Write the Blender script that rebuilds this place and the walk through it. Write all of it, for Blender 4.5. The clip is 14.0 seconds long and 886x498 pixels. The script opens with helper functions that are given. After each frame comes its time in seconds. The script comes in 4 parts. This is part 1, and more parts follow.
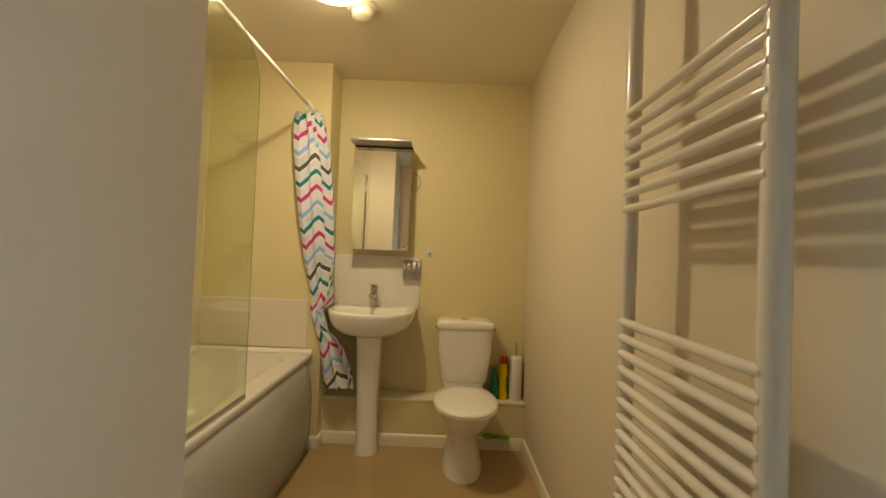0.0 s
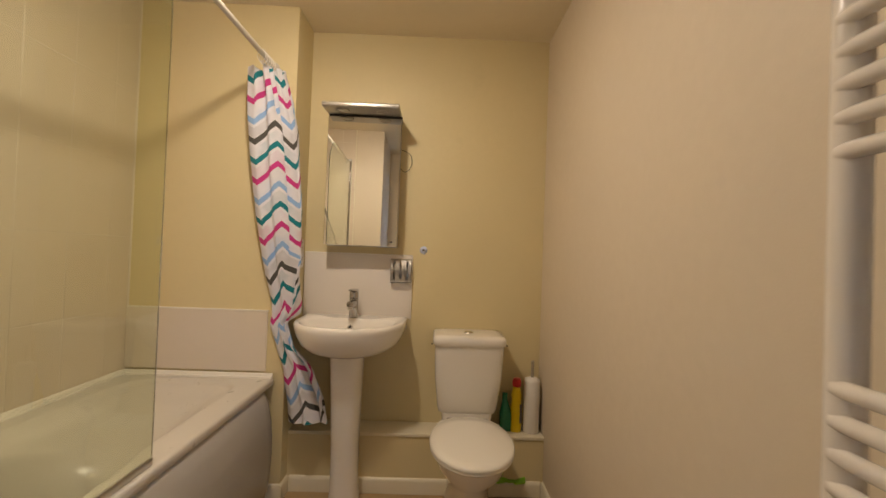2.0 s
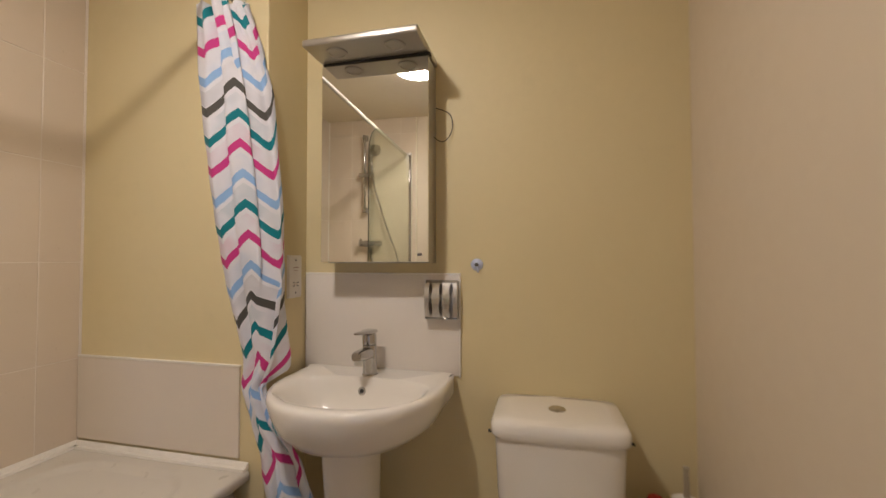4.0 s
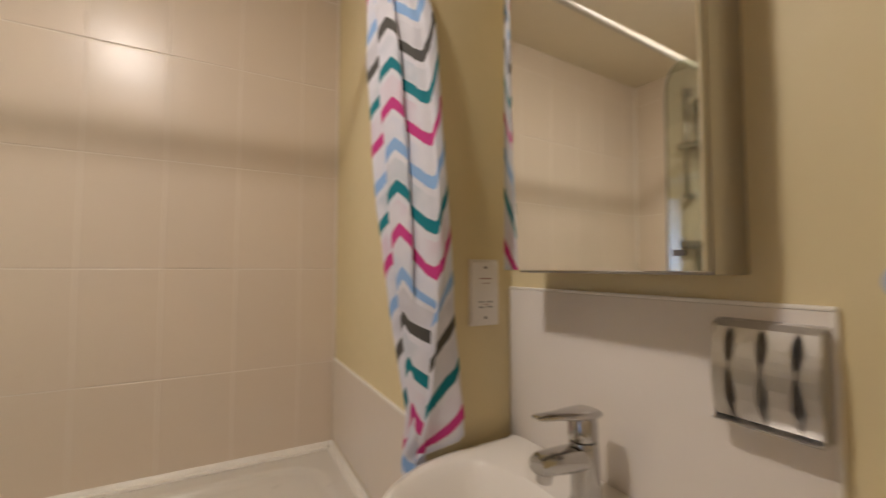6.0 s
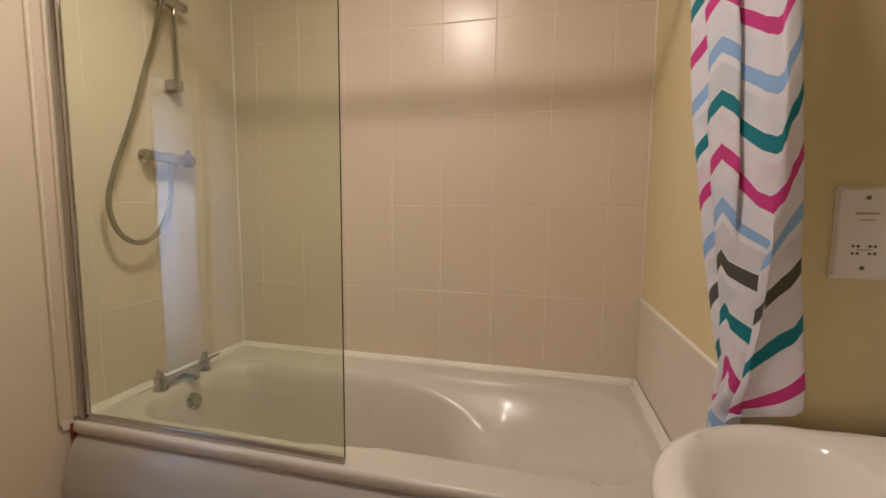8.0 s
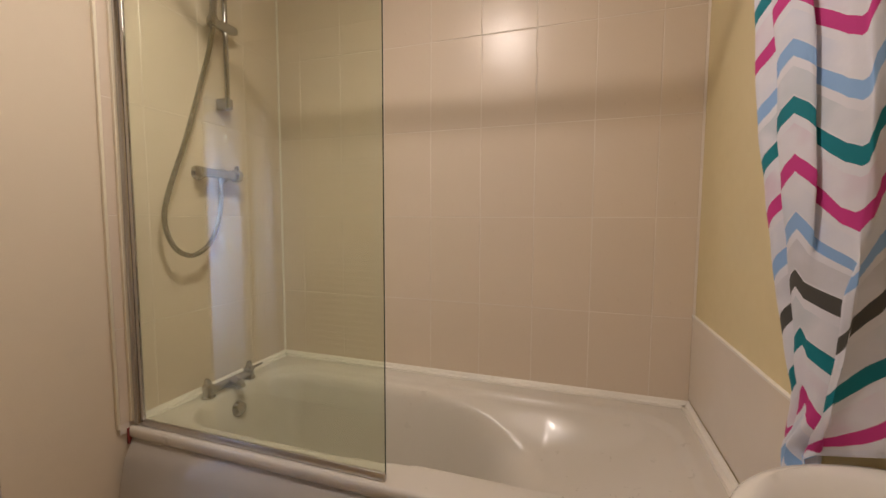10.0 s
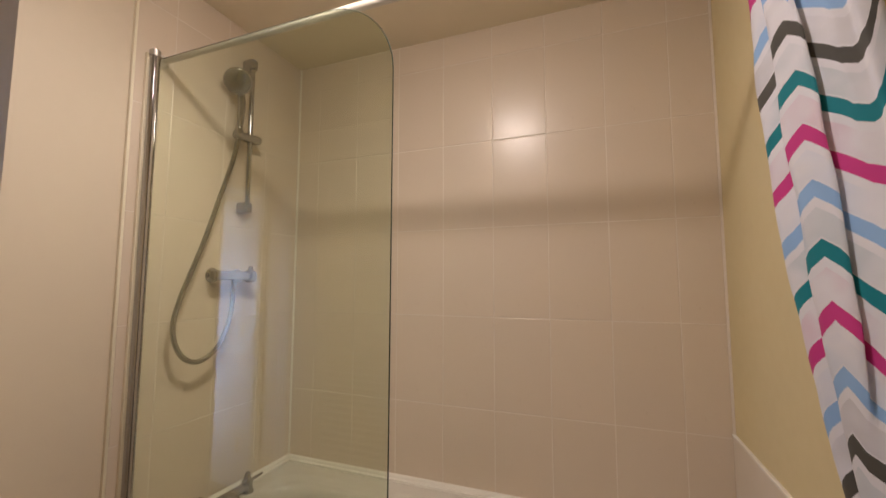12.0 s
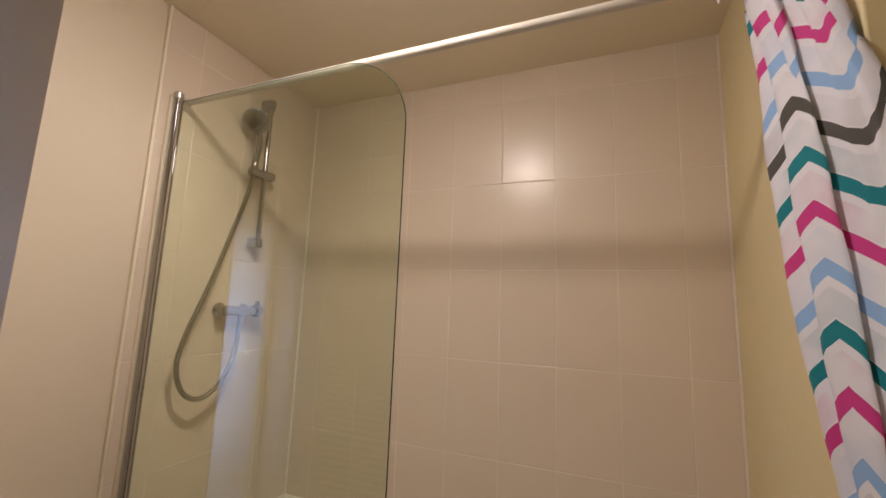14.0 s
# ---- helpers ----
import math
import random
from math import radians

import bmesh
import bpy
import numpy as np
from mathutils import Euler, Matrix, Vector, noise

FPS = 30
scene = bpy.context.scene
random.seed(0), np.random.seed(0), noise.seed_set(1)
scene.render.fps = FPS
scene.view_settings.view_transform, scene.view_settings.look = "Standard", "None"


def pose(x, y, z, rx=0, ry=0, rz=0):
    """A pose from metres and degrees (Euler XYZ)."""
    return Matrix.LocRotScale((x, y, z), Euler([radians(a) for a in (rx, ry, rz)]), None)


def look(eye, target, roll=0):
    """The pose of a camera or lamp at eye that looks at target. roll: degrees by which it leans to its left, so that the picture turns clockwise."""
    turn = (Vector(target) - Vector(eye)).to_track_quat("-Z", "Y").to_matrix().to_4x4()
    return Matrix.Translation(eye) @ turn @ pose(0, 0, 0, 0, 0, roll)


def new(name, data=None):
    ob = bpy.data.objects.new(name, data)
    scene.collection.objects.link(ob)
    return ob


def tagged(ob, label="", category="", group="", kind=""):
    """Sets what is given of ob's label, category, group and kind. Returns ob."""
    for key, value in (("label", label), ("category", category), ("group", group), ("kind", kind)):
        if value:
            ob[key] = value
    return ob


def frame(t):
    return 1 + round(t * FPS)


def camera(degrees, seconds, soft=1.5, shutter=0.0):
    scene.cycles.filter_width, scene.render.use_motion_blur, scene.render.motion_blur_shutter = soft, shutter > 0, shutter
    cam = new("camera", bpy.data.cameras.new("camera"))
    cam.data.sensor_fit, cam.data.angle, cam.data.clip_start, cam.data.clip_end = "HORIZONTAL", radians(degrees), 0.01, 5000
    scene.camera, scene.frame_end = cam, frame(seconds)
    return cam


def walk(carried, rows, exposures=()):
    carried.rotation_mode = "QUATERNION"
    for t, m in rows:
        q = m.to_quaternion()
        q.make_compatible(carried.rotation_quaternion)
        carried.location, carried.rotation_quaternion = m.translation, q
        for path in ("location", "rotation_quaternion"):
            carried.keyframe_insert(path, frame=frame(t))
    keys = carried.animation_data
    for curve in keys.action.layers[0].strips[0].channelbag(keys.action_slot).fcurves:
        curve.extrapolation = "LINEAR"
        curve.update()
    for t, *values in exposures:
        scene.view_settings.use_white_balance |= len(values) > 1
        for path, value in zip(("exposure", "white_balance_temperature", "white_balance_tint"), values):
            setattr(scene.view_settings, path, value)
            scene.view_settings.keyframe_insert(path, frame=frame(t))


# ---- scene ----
cam = camera(95.3, 14.0, shutter=0.5)
PATH = [
    (0, (0.327, -0.007, 1.23), (0.324, 1.993, 1.268), 2.3),
    (0.5, (0.324, 0.092, 1.228), (0.342, 2.091, 1.276), 2.3),
    (1, (0.292, 0.229, 1.223), (0.357, 2.228, 1.261), 2.6),
    (1.5, (0.264, 0.377, 1.226), (0.341, 2.376, 1.256), 2.5),
    (2, (0.301, 0.537, 1.226), (0.335, 2.536, 1.255), 2.1),
    (2.5, (0.347, 0.723, 1.219), (0.317, 2.722, 1.274), 1.6),
    (2.7, (0.353, 0.786, 1.231), (0.297, 2.785, 1.278), 1.4),
    (4.8, (0.474, 1.804, 1.267), (-0.339, 3.63, 1.345), 0.1),
    (5, (0.453, 1.885, 1.259), (-0.452, 3.666, 1.339), 0.4),
    (5.5, (0.388, 2.051, 1.264), (-0.904, 3.576, 1.326), 0.5),
    (6, (0.364, 2.15, 1.262), (-1.386, 3.115, 1.358), 0.1),
    (6.5, (0.378, 2.213, 1.284), (-1.589, 2.562, 1.372), 0.4),
    (7, (0.377, 2.189, 1.283), (-1.622, 2.205, 1.339), 0.6),
    (7.5, (0.393, 2.195, 1.262), (-1.582, 1.882, 1.202), 0.5),
    (8, (0.392, 2.18, 1.237), (-1.542, 1.704, 1.048), 0.5),
    (10.5, (0.371, 2.153, 1.27), (-1.506, 1.47, 1.171), 0.1),
    (11, (0.358, 2.156, 1.303), (-1.516, 1.456, 1.312), -0.3),
    (11.5, (0.344, 2.16, 1.35), (-1.523, 1.448, 1.44), -0.3),
    (12, (0.338, 2.16, 1.386), (-1.522, 1.444, 1.559), 0.1),
    (12.5, (0.334, 2.17, 1.428), (-1.514, 1.449, 1.683), 0.7),
    (13, (0.344, 2.166, 1.453), (-1.499, 1.457, 1.774), 1.3),
    (13.5, (0.347, 2.164, 1.455), (-1.491, 1.453, 1.798), 1.7),
    (14, (0.343, 2.166, 1.452), (-1.487, 1.414, 1.744), 2.1),
]
# the clip's camera settles from a yellower to a more neutral picture
EXPOSURES = [(0.0, 0.0, 8800, -5), (1.0, 0.02, 7800, 1), (2.0, 0.02, 7000, 9), (2.5, 0.0, 6650, 10), (5.0, -0.04, 5950, 10), (6.5, -0.14, 6100, 10), (8.0, -0.16, 6250, 13), (14.0, -0.33, 6150, 15)]

walk(cam, [(t, look(eye, target, roll)) for t, eye, target, roll in PATH],
     exposures=EXPOSURES)

# ---- world and lights ----
world = bpy.data.worlds.new("world")
world.use_nodes = True
world.node_tree.nodes["Background"].inputs[0].default_value = (0.55, 0.65, 0.8, 1)
world.node_tree.nodes["Background"].inputs[1].default_value = 0.02
scene.world = world
BOWL_POWER = 15.5           # emission of the opal ceiling bowl
BULB_POWER = 420.0         # emission of its bright centre
DAY_POWER = 21.0           # daylight in the hall, from its window

day = bpy.data.lights.new("hall_window_light", "AREA")
day.shape, day.size, day.size_y = "RECTANGLE", 0.6, 1.3
day.energy, day.color, day.spread = DAY_POWER, (0.46, 0.63, 1.0), 0.95
new("hall_window_light", day).matrix_world = look((-0.55, -1.10, 1.35), (0.87, -0.60, 1.1))

# ---- plan, in metres ----
XL, XR = -1.197, 0.894      # tiled side wall, radiator wall
YN, YB, YT = 2.772, 2.536, 0.82   # wall behind the basin, wall at the bath's head, wall at its taps
XRET, XC = -0.42, -0.176    # return beside the basin, end of the tap wall
ZC = 2.435
ZR = 0.595                  # bath rim
XBF = -0.478                # bath front edge
LEDGE_Y, LEDGE_Z = 2.625, 0.305


# ---- materials ----
def material(name):
    m = bpy.data.materials.new(name)
    m.use_nodes = True
    nt = m.node_tree
    return m, nt, nt.nodes["Principled BSDF"]


def link(nt, a, b):
    nt.links.new(a, b)


def mapped(nt, scale=1.0, generated=False):
    tc = nt.nodes.new("ShaderNodeTexCoord")
    mp = nt.nodes.new("ShaderNodeMapping")
    mp.inputs["Scale"].default_value = scale if isinstance(scale, tuple) else (scale,) * 3
    link(nt, tc.outputs["Object"], mp.inputs[0])
    return mp.outputs[0]


def noise_node(nt, vec, scale, detail=4.0, rough=0.55):
    n = nt.nodes.new("ShaderNodeTexNoise")
    n.inputs["Scale"].default_value, n.inputs["Detail"].default_value, n.inputs["Roughness"].default_value = scale, detail, rough
    link(nt, vec, n.inputs["Vector"])
    return n.outputs["Fac"]


def mix(nt, fac, a, b):
    n = nt.nodes.new("ShaderNodeMix")
    n.data_type = "RGBA"
    for sock, v in ((n.inputs[0], fac), (n.inputs[6], a), (n.inputs[7], b)):
        if isinstance(v, tuple):
            sock.default_value = (*v, 1)
        elif isinstance(v, float):
            sock.default_value = v
        else:
            link(nt, v, sock)
    return n.outputs[2]


def ranged(nt, v, a, b, lo=0.0, hi=1.0):
    n = nt.nodes.new("ShaderNodeMapRange")
    link(nt, v, n.inputs[0])
    for i, x in enumerate((a, b, lo, hi)):
        n.inputs[1 + i].default_value = x
    return n.outputs[0]


def bumped(nt, bsdf, height, strength, distance):
    b = nt.nodes.new("ShaderNodeBump")
    b.inputs["Strength"].default_value, b.inputs["Distance"].default_value = strength, distance
    link(nt, height, b.inputs["Height"])
    link(nt, b.outputs[0], bsdf.inputs["Normal"])


def surface(name, col, rough=0.5, vary=0.06, big=1.2, fine=60.0, bump=0.0, bump_scale=200.0, metal=0.0, coat=0.0, stain=None, stain_at=(0.62, 0.75), random_tone=0.0, ior=1.5):
    """A procedural surface with broad and fine variation of tone, roughness and relief."""
    m, nt, b = material(name)
    vec = mapped(nt)
    n1, n2 = noise_node(nt, vec, big, 3.0), noise_node(nt, vec, fine, 5.0)
    dark = tuple(c * (1 - vary) for c in col)
    light = tuple(min(1.0, c * (1 + vary)) for c in col)
    c = mix(nt, ranged(nt, n1, 0.3, 0.7), dark, light)
    c = mix(nt, ranged(nt, n2, 0.35, 0.65, 0.0, 0.5), c, mix(nt, 0.5, dark, col))
    if stain:
        n3 = noise_node(nt, vec, big * 3.1, 6.0, 0.65)
        c = mix(nt, ranged(nt, n3, *stain_at, 0.0, 0.5), c, stain)
    if random_tone:
        oi = nt.nodes.new("ShaderNodeObjectInfo")
        c = mix(nt, ranged(nt, oi.outputs["Random"], 0, 1, 0.0, random_tone), c, tuple(x * 0.86 for x in col))
    link(nt, c, b.inputs["Base Color"])
    link(nt, ranged(nt, n2, 0.2, 0.8, rough * 0.85, min(1.0, rough * 1.15)), b.inputs["Roughness"])
    b.inputs["Metallic"].default_value = metal
    b.inputs["IOR"].default_value = ior
    if coat:
        b.inputs["Coat Weight"].default_value = coat
        b.inputs["Coat Roughness"].default_value = 0.08
    if bump:
        bumped(nt, b, noise_node(nt, vec, bump_scale, 3.0), bump, 0.002)
    return m


M_CREAM = surface("cream_paint", (0.72, 0.61, 0.35), 0.55, 0.035, 0.9, 30, 0.12, 160, stain=(0.64, 0.54, 0.31))
M_STONE = surface("pale_beige_paint", (0.70, 0.60, 0.46), 0.55, 0.03, 0.9, 30, 0.12, 160, stain=(0.60, 0.52, 0.42))
M_CEIL = surface("ceiling_paint", (0.80, 0.71, 0.54), 0.7, 0.03, 0.8, 20, 0.10, 120)
M_TRIM = surface("white_gloss_paint", (0.80, 0.73, 0.56), 0.34, 0.03, 2, 40, 0.01, 30)
M_TILE = surface("beige_glazed_tile", (0.71, 0.605, 0.48), 0.30, 0.012, 3, 90, 0.010, 30, random_tone=0.20)
M_GROUT = surface("grout", (0.79, 0.71, 0.61), 0.8, 0.10, 3, 60, 0.2, 300)
M_PANEL = surface("white_tile_sheet", (0.80, 0.74, 0.66), 0.21, 0.02, 2, 20)
M_SPLASH = surface("beige_splash_sheet", (0.745, 0.665, 0.56), 0.32, 0.02, 2, 20)
M_SEAL = surface("white_sealant", (0.84, 0.80, 0.72), 0.35, 0.06, 6, 60, 0.1, 90, stain=(0.55, 0.45, 0.30), stain_at=(0.64, 0.80))
M_CERAMIC = surface("white_ceramic", (0.83, 0.79, 0.72), 0.09, 0.015, 2, 12, coat=0.4)
# white acrylic, with shade inside the tub put into its base colour
M_ACRYLIC_SHADED = surface("shaded_white_acrylic", (0.66, 0.62, 0.545), 0.30, 0.02, 2, 20, coat=0.10)
M_BPANEL = surface("white_bath_panel", (0.84, 0.79, 0.72), 0.12, 0.02, 2, 20, coat=0.6)
M_SEAT = surface("white_seat_plastic", (0.84, 0.80, 0.71), 0.18, 0.015, 2, 16)
M_ENAMEL = surface("white_enamel", (0.80, 0.74, 0.66), 0.20, 0.015, 4, 30, coat=0.2)
M_CHROME = surface("chrome", (0.50, 0.49, 0.48), 0.07, 0.04, 8, 30, metal=1.0)
M_HOSE = surface("dull_chrome_hose", (0.40, 0.38, 0.33), 0.20, 0.08, 8, 60, metal=1.0)
M_FACE = surface("grey_spray_face", (0.40, 0.38, 0.34), 0.08, 0.05, 12, 60, metal=1.0)
M_STEEL = surface("brushed_steel", (0.58, 0.56, 0.53), 0.34, 0.04, 8, 30, metal=1.0)
M_ALU = surface("satin_aluminium", (0.50, 0.48, 0.44), 0.36, 0.04, 5, 20, metal=0.85)
M_FLOOR = surface("brown_vinyl_floor", (0.40, 0.275, 0.145), 0.42, 0.10, 2.5, 90, 0.10, 220, stain=(0.31, 0.21, 0.105))
M_DARK = surface("dark_rubber", (0.03, 0.028, 0.025), 0.6, 0.1)
M_DOOR = surface("white_door_paint", (0.80, 0.80, 0.80), 0.32, 0.02, 2, 40)
M_PLASTIC = surface("white_plastic", (0.80, 0.76, 0.70), 0.32, 0.02, 4, 30)
M_YELLOW = surface("yellow_bottle_plastic", (0.85, 0.62, 0.01), 0.3, 0.03, 6, 30)
M_RED = surface("red_cap_plastic", (0.55, 0.012, 0.015), 0.3, 0.03, 6, 30)
M_GREEN = surface("green_bottle_plastic", (0.02, 0.22, 0.12), 0.25, 0.06, 8, 30)
M_CLOTH = surface("green_microfibre", (0.36, 0.72, 0.08), 0.95, 0.15, 20, 200, 0.6, 500)
M_INK = surface("grey_print", (0.12, 0.11, 0.10), 0.6, 0.05)
M_REDINK = surface("red_print", (0.45, 0.30, 0.26), 0.6, 0.05)
M_BLUEPL = surface("pale_blue_plastic", (0.55, 0.60, 0.78), 0.2, 0.04, 20, 60)
M_CABLE = surface("dark_cable", (0.07, 0.055, 0.04), 0.5, 0.05)
M_HALL = surface("hall_paint", (0.70, 0.68, 0.64), 0.6, 0.03)
M_BRASS = surface("hinge_metal", (0.62, 0.50, 0.30), 0.35, 0.08, metal=1.0)
M_WOODH = surface("brush_handle", (0.42, 0.36, 0.26), 0.35, 0.05, 10, 60)
M_ROD = surface("white_coated_rail", (0.58, 0.54, 0.46), 0.30, 0.02, 6, 40)

M_MIRROR, _nt, _b = material("mirror_silver")
_b.inputs["Base Color"].default_value = (0.86, 0.87, 0.84, 1)
_b.inputs["Metallic"].default_value, _b.inputs["Roughness"].default_value = 1.0, 0.015

def lit(name, power):
    m, _, s = material(name)
    s.inputs["Base Color"].default_value = (0.9, 0.88, 0.8, 1)
    s.inputs["Emission Color"].default_value = (1.0, 0.86, 0.74, 1)
    s.inputs["Emission Strength"].default_value = power
    return m


M_BOWL = lit("lit_opal_bowl", BOWL_POWER)
M_BULB = lit("lit_bulb", BULB_POWER)

# screen glass: greenish clear sheet with real surface reflection
M_GLASS, _nt, _b = material("screen_glass")
_b.inputs["Base Color"].default_value = (0.83, 0.885, 0.75, 1)
_b.inputs["Roughness"].default_value = 0.0
_b.inputs["IOR"].default_value = 1.5
_b.inputs["Transmission Weight"].default_value = 1.0
M_GLASSEDGE = surface("glass_edge", (0.035, 0.05, 0.035), 0.12, 0.05)


def curtain_material():
    """White cloth printed with chevron bands, drawn over the cloth's own length and height."""
    m, nt, b = material("chevron_cloth")
    uv = nt.nodes.new("ShaderNodeUVMap")
    sep = nt.nodes.new("ShaderNodeSeparateXYZ")
    link(nt, uv.outputs[0], sep.inputs[0])

    def op(kind, a, c=None):
        n = nt.nodes.new("ShaderNodeMath")
        n.operation = kind
        for i, v in enumerate((a, c)):
            if v is None:
                continue
            if isinstance(v, (int, float)):
                n.inputs[i].default_value = v
            else:
                link(nt, v, n.inputs[i])
        return n.outputs[0]
    # u: distance along the cloth in chevron periods from a peak; v: height in bands from the top
    tri = op("PINGPONG", op("ADD", sep.outputs[0], 100.0), 0.5)     # 0 at a peak, 0.5 at a valley
    band = op("SUBTRACT", sep.outputs[1], op("MULTIPLY", tri, 2.05))
    band = op("ADD", band, 70.0)
    fr = op("FRACT", band)
    ink = op("MULTIPLY", op("GREATER_THAN", fr, 0.13), op("LESS_THAN", fr, 0.43))
    idx = op("FRACT", op("DIVIDE", op("FLOOR", band), 7.0))
    ramp = nt.nodes.new("ShaderNodeValToRGB")
    ramp.color_ramp.interpolation = "CONSTANT"
    teal, pink, blue, grey = (0.0, 0.21, 0.255), (0.62, 0.04, 0.25), (0.30, 0.50, 0.80), (0.085, 0.08, 0.07)
    cols = [teal, pink, blue, grey, teal, pink, blue]
    els = ramp.color_ramp.elements
    while len(els) < 7:
        els.new(0.5)
    for i, c in enumerate(cols):
        els[i].position = max(0.0, i / 7 - 0.02)
        els[i].color = (*c, 1)
    link(nt, idx, ramp.inputs[0])
    weave = noise_node(nt, mapped(nt), 40.0, 4.0)
    white = mix(nt, weave, (0.79, 0.78, 0.83), (0.84, 0.83, 0.88))
    # the print of the layer behind shows faintly through the white
    back = op("ADD", band, 0.45)
    fr2 = op("FRACT", back)
    ramp2 = nt.nodes.new("ShaderNodeValToRGB")
    ramp2.color_ramp.interpolation = "CONSTANT"
    els2 = ramp2.color_ramp.elements
    while len(els2) < 7:
        els2.new(0.5)
    for i, c in enumerate(cols):
        els2[i].position = max(0.0, i / 7 - 0.02)
        els2[i].color = (*c, 1)
    link(nt, op("FRACT", op("DIVIDE", op("FLOOR", back), 7.0)), ramp2.inputs[0])
    blot = ranged(nt, noise_node(nt, mapped(nt), 9.0, 2.0), 0.42, 0.62, 0.02, 0.20)
    faint = op("MULTIPLY", op("MULTIPLY", op("GREATER_THAN", fr2, 0.05), op("LESS_THAN", fr2, 0.55)), blot)
    white = mix(nt, faint, white, ramp2.outputs[0])
    link(nt, mix(nt, ink, white, ramp.outputs[0]), b.inputs["Base Color"])
    b.inputs["Roughness"].default_value = 0.75
    b.inputs["Sheen Weight"].default_value = 0.1
    bumped(nt, b, noise_node(nt, mapped(nt), 26.0, 3.0), 0.25, 0.004)
    # thin cloth lets some light through
    thin, both = nt.nodes.new("ShaderNodeBsdfTranslucent"), nt.nodes.new("ShaderNodeMixShader")
    link(nt, b.inputs["Base Color"].links[0].from_socket, thin.inputs["Color"])
    both.inputs[0].default_value = 0.15
    link(nt, b.outputs[0], both.inputs[1])
    link(nt, thin.outputs[0], both.inputs[2])
    link(nt, both.outputs[0], nt.nodes["Material Output"].inputs["Surface"])
    return m


M_CURTAIN = curtain_material()


# ---- mesh helpers ----
def emit(name, bm, mat, parent=None, label="", smooth=0.6):
    """Links a bmesh as one mesh object; edges sharper than smooth (radians) stay sharp."""
    bmesh.ops.recalc_face_normals(bm, faces=bm.faces[:])
    me = bpy.data.meshes.new(name)
    for f in bm.faces:
        f.smooth = bool(smooth)
    if smooth:
        for e in bm.edges:
            if len(e.link_faces) == 2 and e.calc_face_angle(0) > smooth:
                e.smooth = False
    bm.to_mesh(me)
    bm.free()
    me.materials.append(mat)
    ob = new(name, me)
    if parent:
        ob.parent = parent
    if label:
        ob["label"] = label
    return ob


def part(name, bm, mat, parent, label="", smooth=0.6):
    return emit(name, bm, mat, parent, label, smooth)


def thing(name, label, category, group=""):
    ob = new(name)
    ob.empty_display_size = 0.05
    return tagged(ob, label, category, group)


def setting(name, bm, mat, label="", category="", smooth=0):
    return tagged(emit(name, bm, mat, None, label, smooth), label, category, kind="structure")


def box(a, b, bevel=0.0, seg=2, bm=None):
    bm2 = bmesh.new()
    bmesh.ops.create_cube(bm2, size=1)
    for v in bm2.verts:
        v.co = Vector([a[i] + (v.co[i] + 0.5) * (b[i] - a[i]) for i in range(3)])
    if bevel:
        bmesh.ops.bevel(bm2, geom=bm2.edges[:], offset=bevel, segments=seg, affect="EDGES", profile=0.5)
    if bm is None:
        return bm2
    join(bm, bm2)
    return bm


def join(bm, other):
    me = bpy.data.meshes.new("tmp")
    other.to_mesh(me)
    other.free()
    bm.from_mesh(me)
    bpy.data.meshes.remove(me)
    return bm


def rings(loops, closed=True, cap0=True, cap1=True, bm=None):
    """Skins a list of equal point loops."""
    bm = bm or bmesh.new()
    vs = [[bm.verts.new(p) for p in lp] for lp in loops]
    n = len(vs[0])
    for a, b in zip(vs, vs[1:]):
        for i in range(n if closed else n - 1):
            j = (i + 1) % n
            bm.faces.new((a[i], a[j], b[j], b[i]))
    if cap0:
        bm.faces.new(vs[0])
    if cap1:
        bm.faces.new(vs[-1])
    return bm


def frame_of(d):
    d = Vector(d).normalized()
    up = Vector((0, 0, 1)) if abs(d.z) < 0.9 else Vector((1, 0, 0))
    u = d.cross(up).normalized()
    return u, d.cross(u)


def tube(pts, radius, n=12, cap=True, bm=None):
    """A round tube along points; radius is a number or one per point."""
    pts = [Vector(p) for p in pts]
    rs = radius if isinstance(radius, (list, tuple)) else [radius] * len(pts)
    loops, u0 = [], None
    for i, p in enumerate(pts):
        d = (pts[min(i + 1, len(pts) - 1)] - pts[max(i - 1, 0)])
        if u0 is None:
            u, w = frame_of(d)
        else:
            d.normalize()
            u = (u0 - d * u0.dot(d)).normalized()
            w = d.cross(u)
        u0 = u
        loops.append([p + rs[i] * (math.cos(a) * u + math.sin(a) * w) for a in (2 * math.pi * k / n for k in range(n))])
    return rings(loops, True, cap, cap, bm)


def spline(ctrl, steps=10):
    """Catmull-Rom through the control points."""
    c = [Vector(p) for p in ctrl]
    c = [c[0] * 2 - c[1]] + c + [c[-1] * 2 - c[-2]]
    out = []
    for i in range(1, len(c) - 2):
        p0, p1, p2, p3 = c[i - 1:i + 3]
        for k in range(steps):
            t = k / steps
            out.append(0.5 * ((2 * p1) + (p2 - p0) * t + (2 * p0 - 5 * p1 + 4 * p2 - p3) * t * t + (3 * p1 - p0 - 3 * p2 + p3) * t ** 3))
    out.append(c[-2])
    return out


def lathe(profile, origin, axis=(0, 0, 1), n=32, bm=None, cap=True):
    """Turns (radius, height) pairs about an axis."""
    d = Vector(axis).normalized()
    u, w = frame_of(d)
    o = Vector(origin)
    loops = [[o + d * h + max(r, 1e-4) * (math.cos(a) * u + math.sin(a) * w) for a in (2 * math.pi * k / n for k in range(n))] for r, h in profile]
    return rings(loops, True, cap, cap, bm)


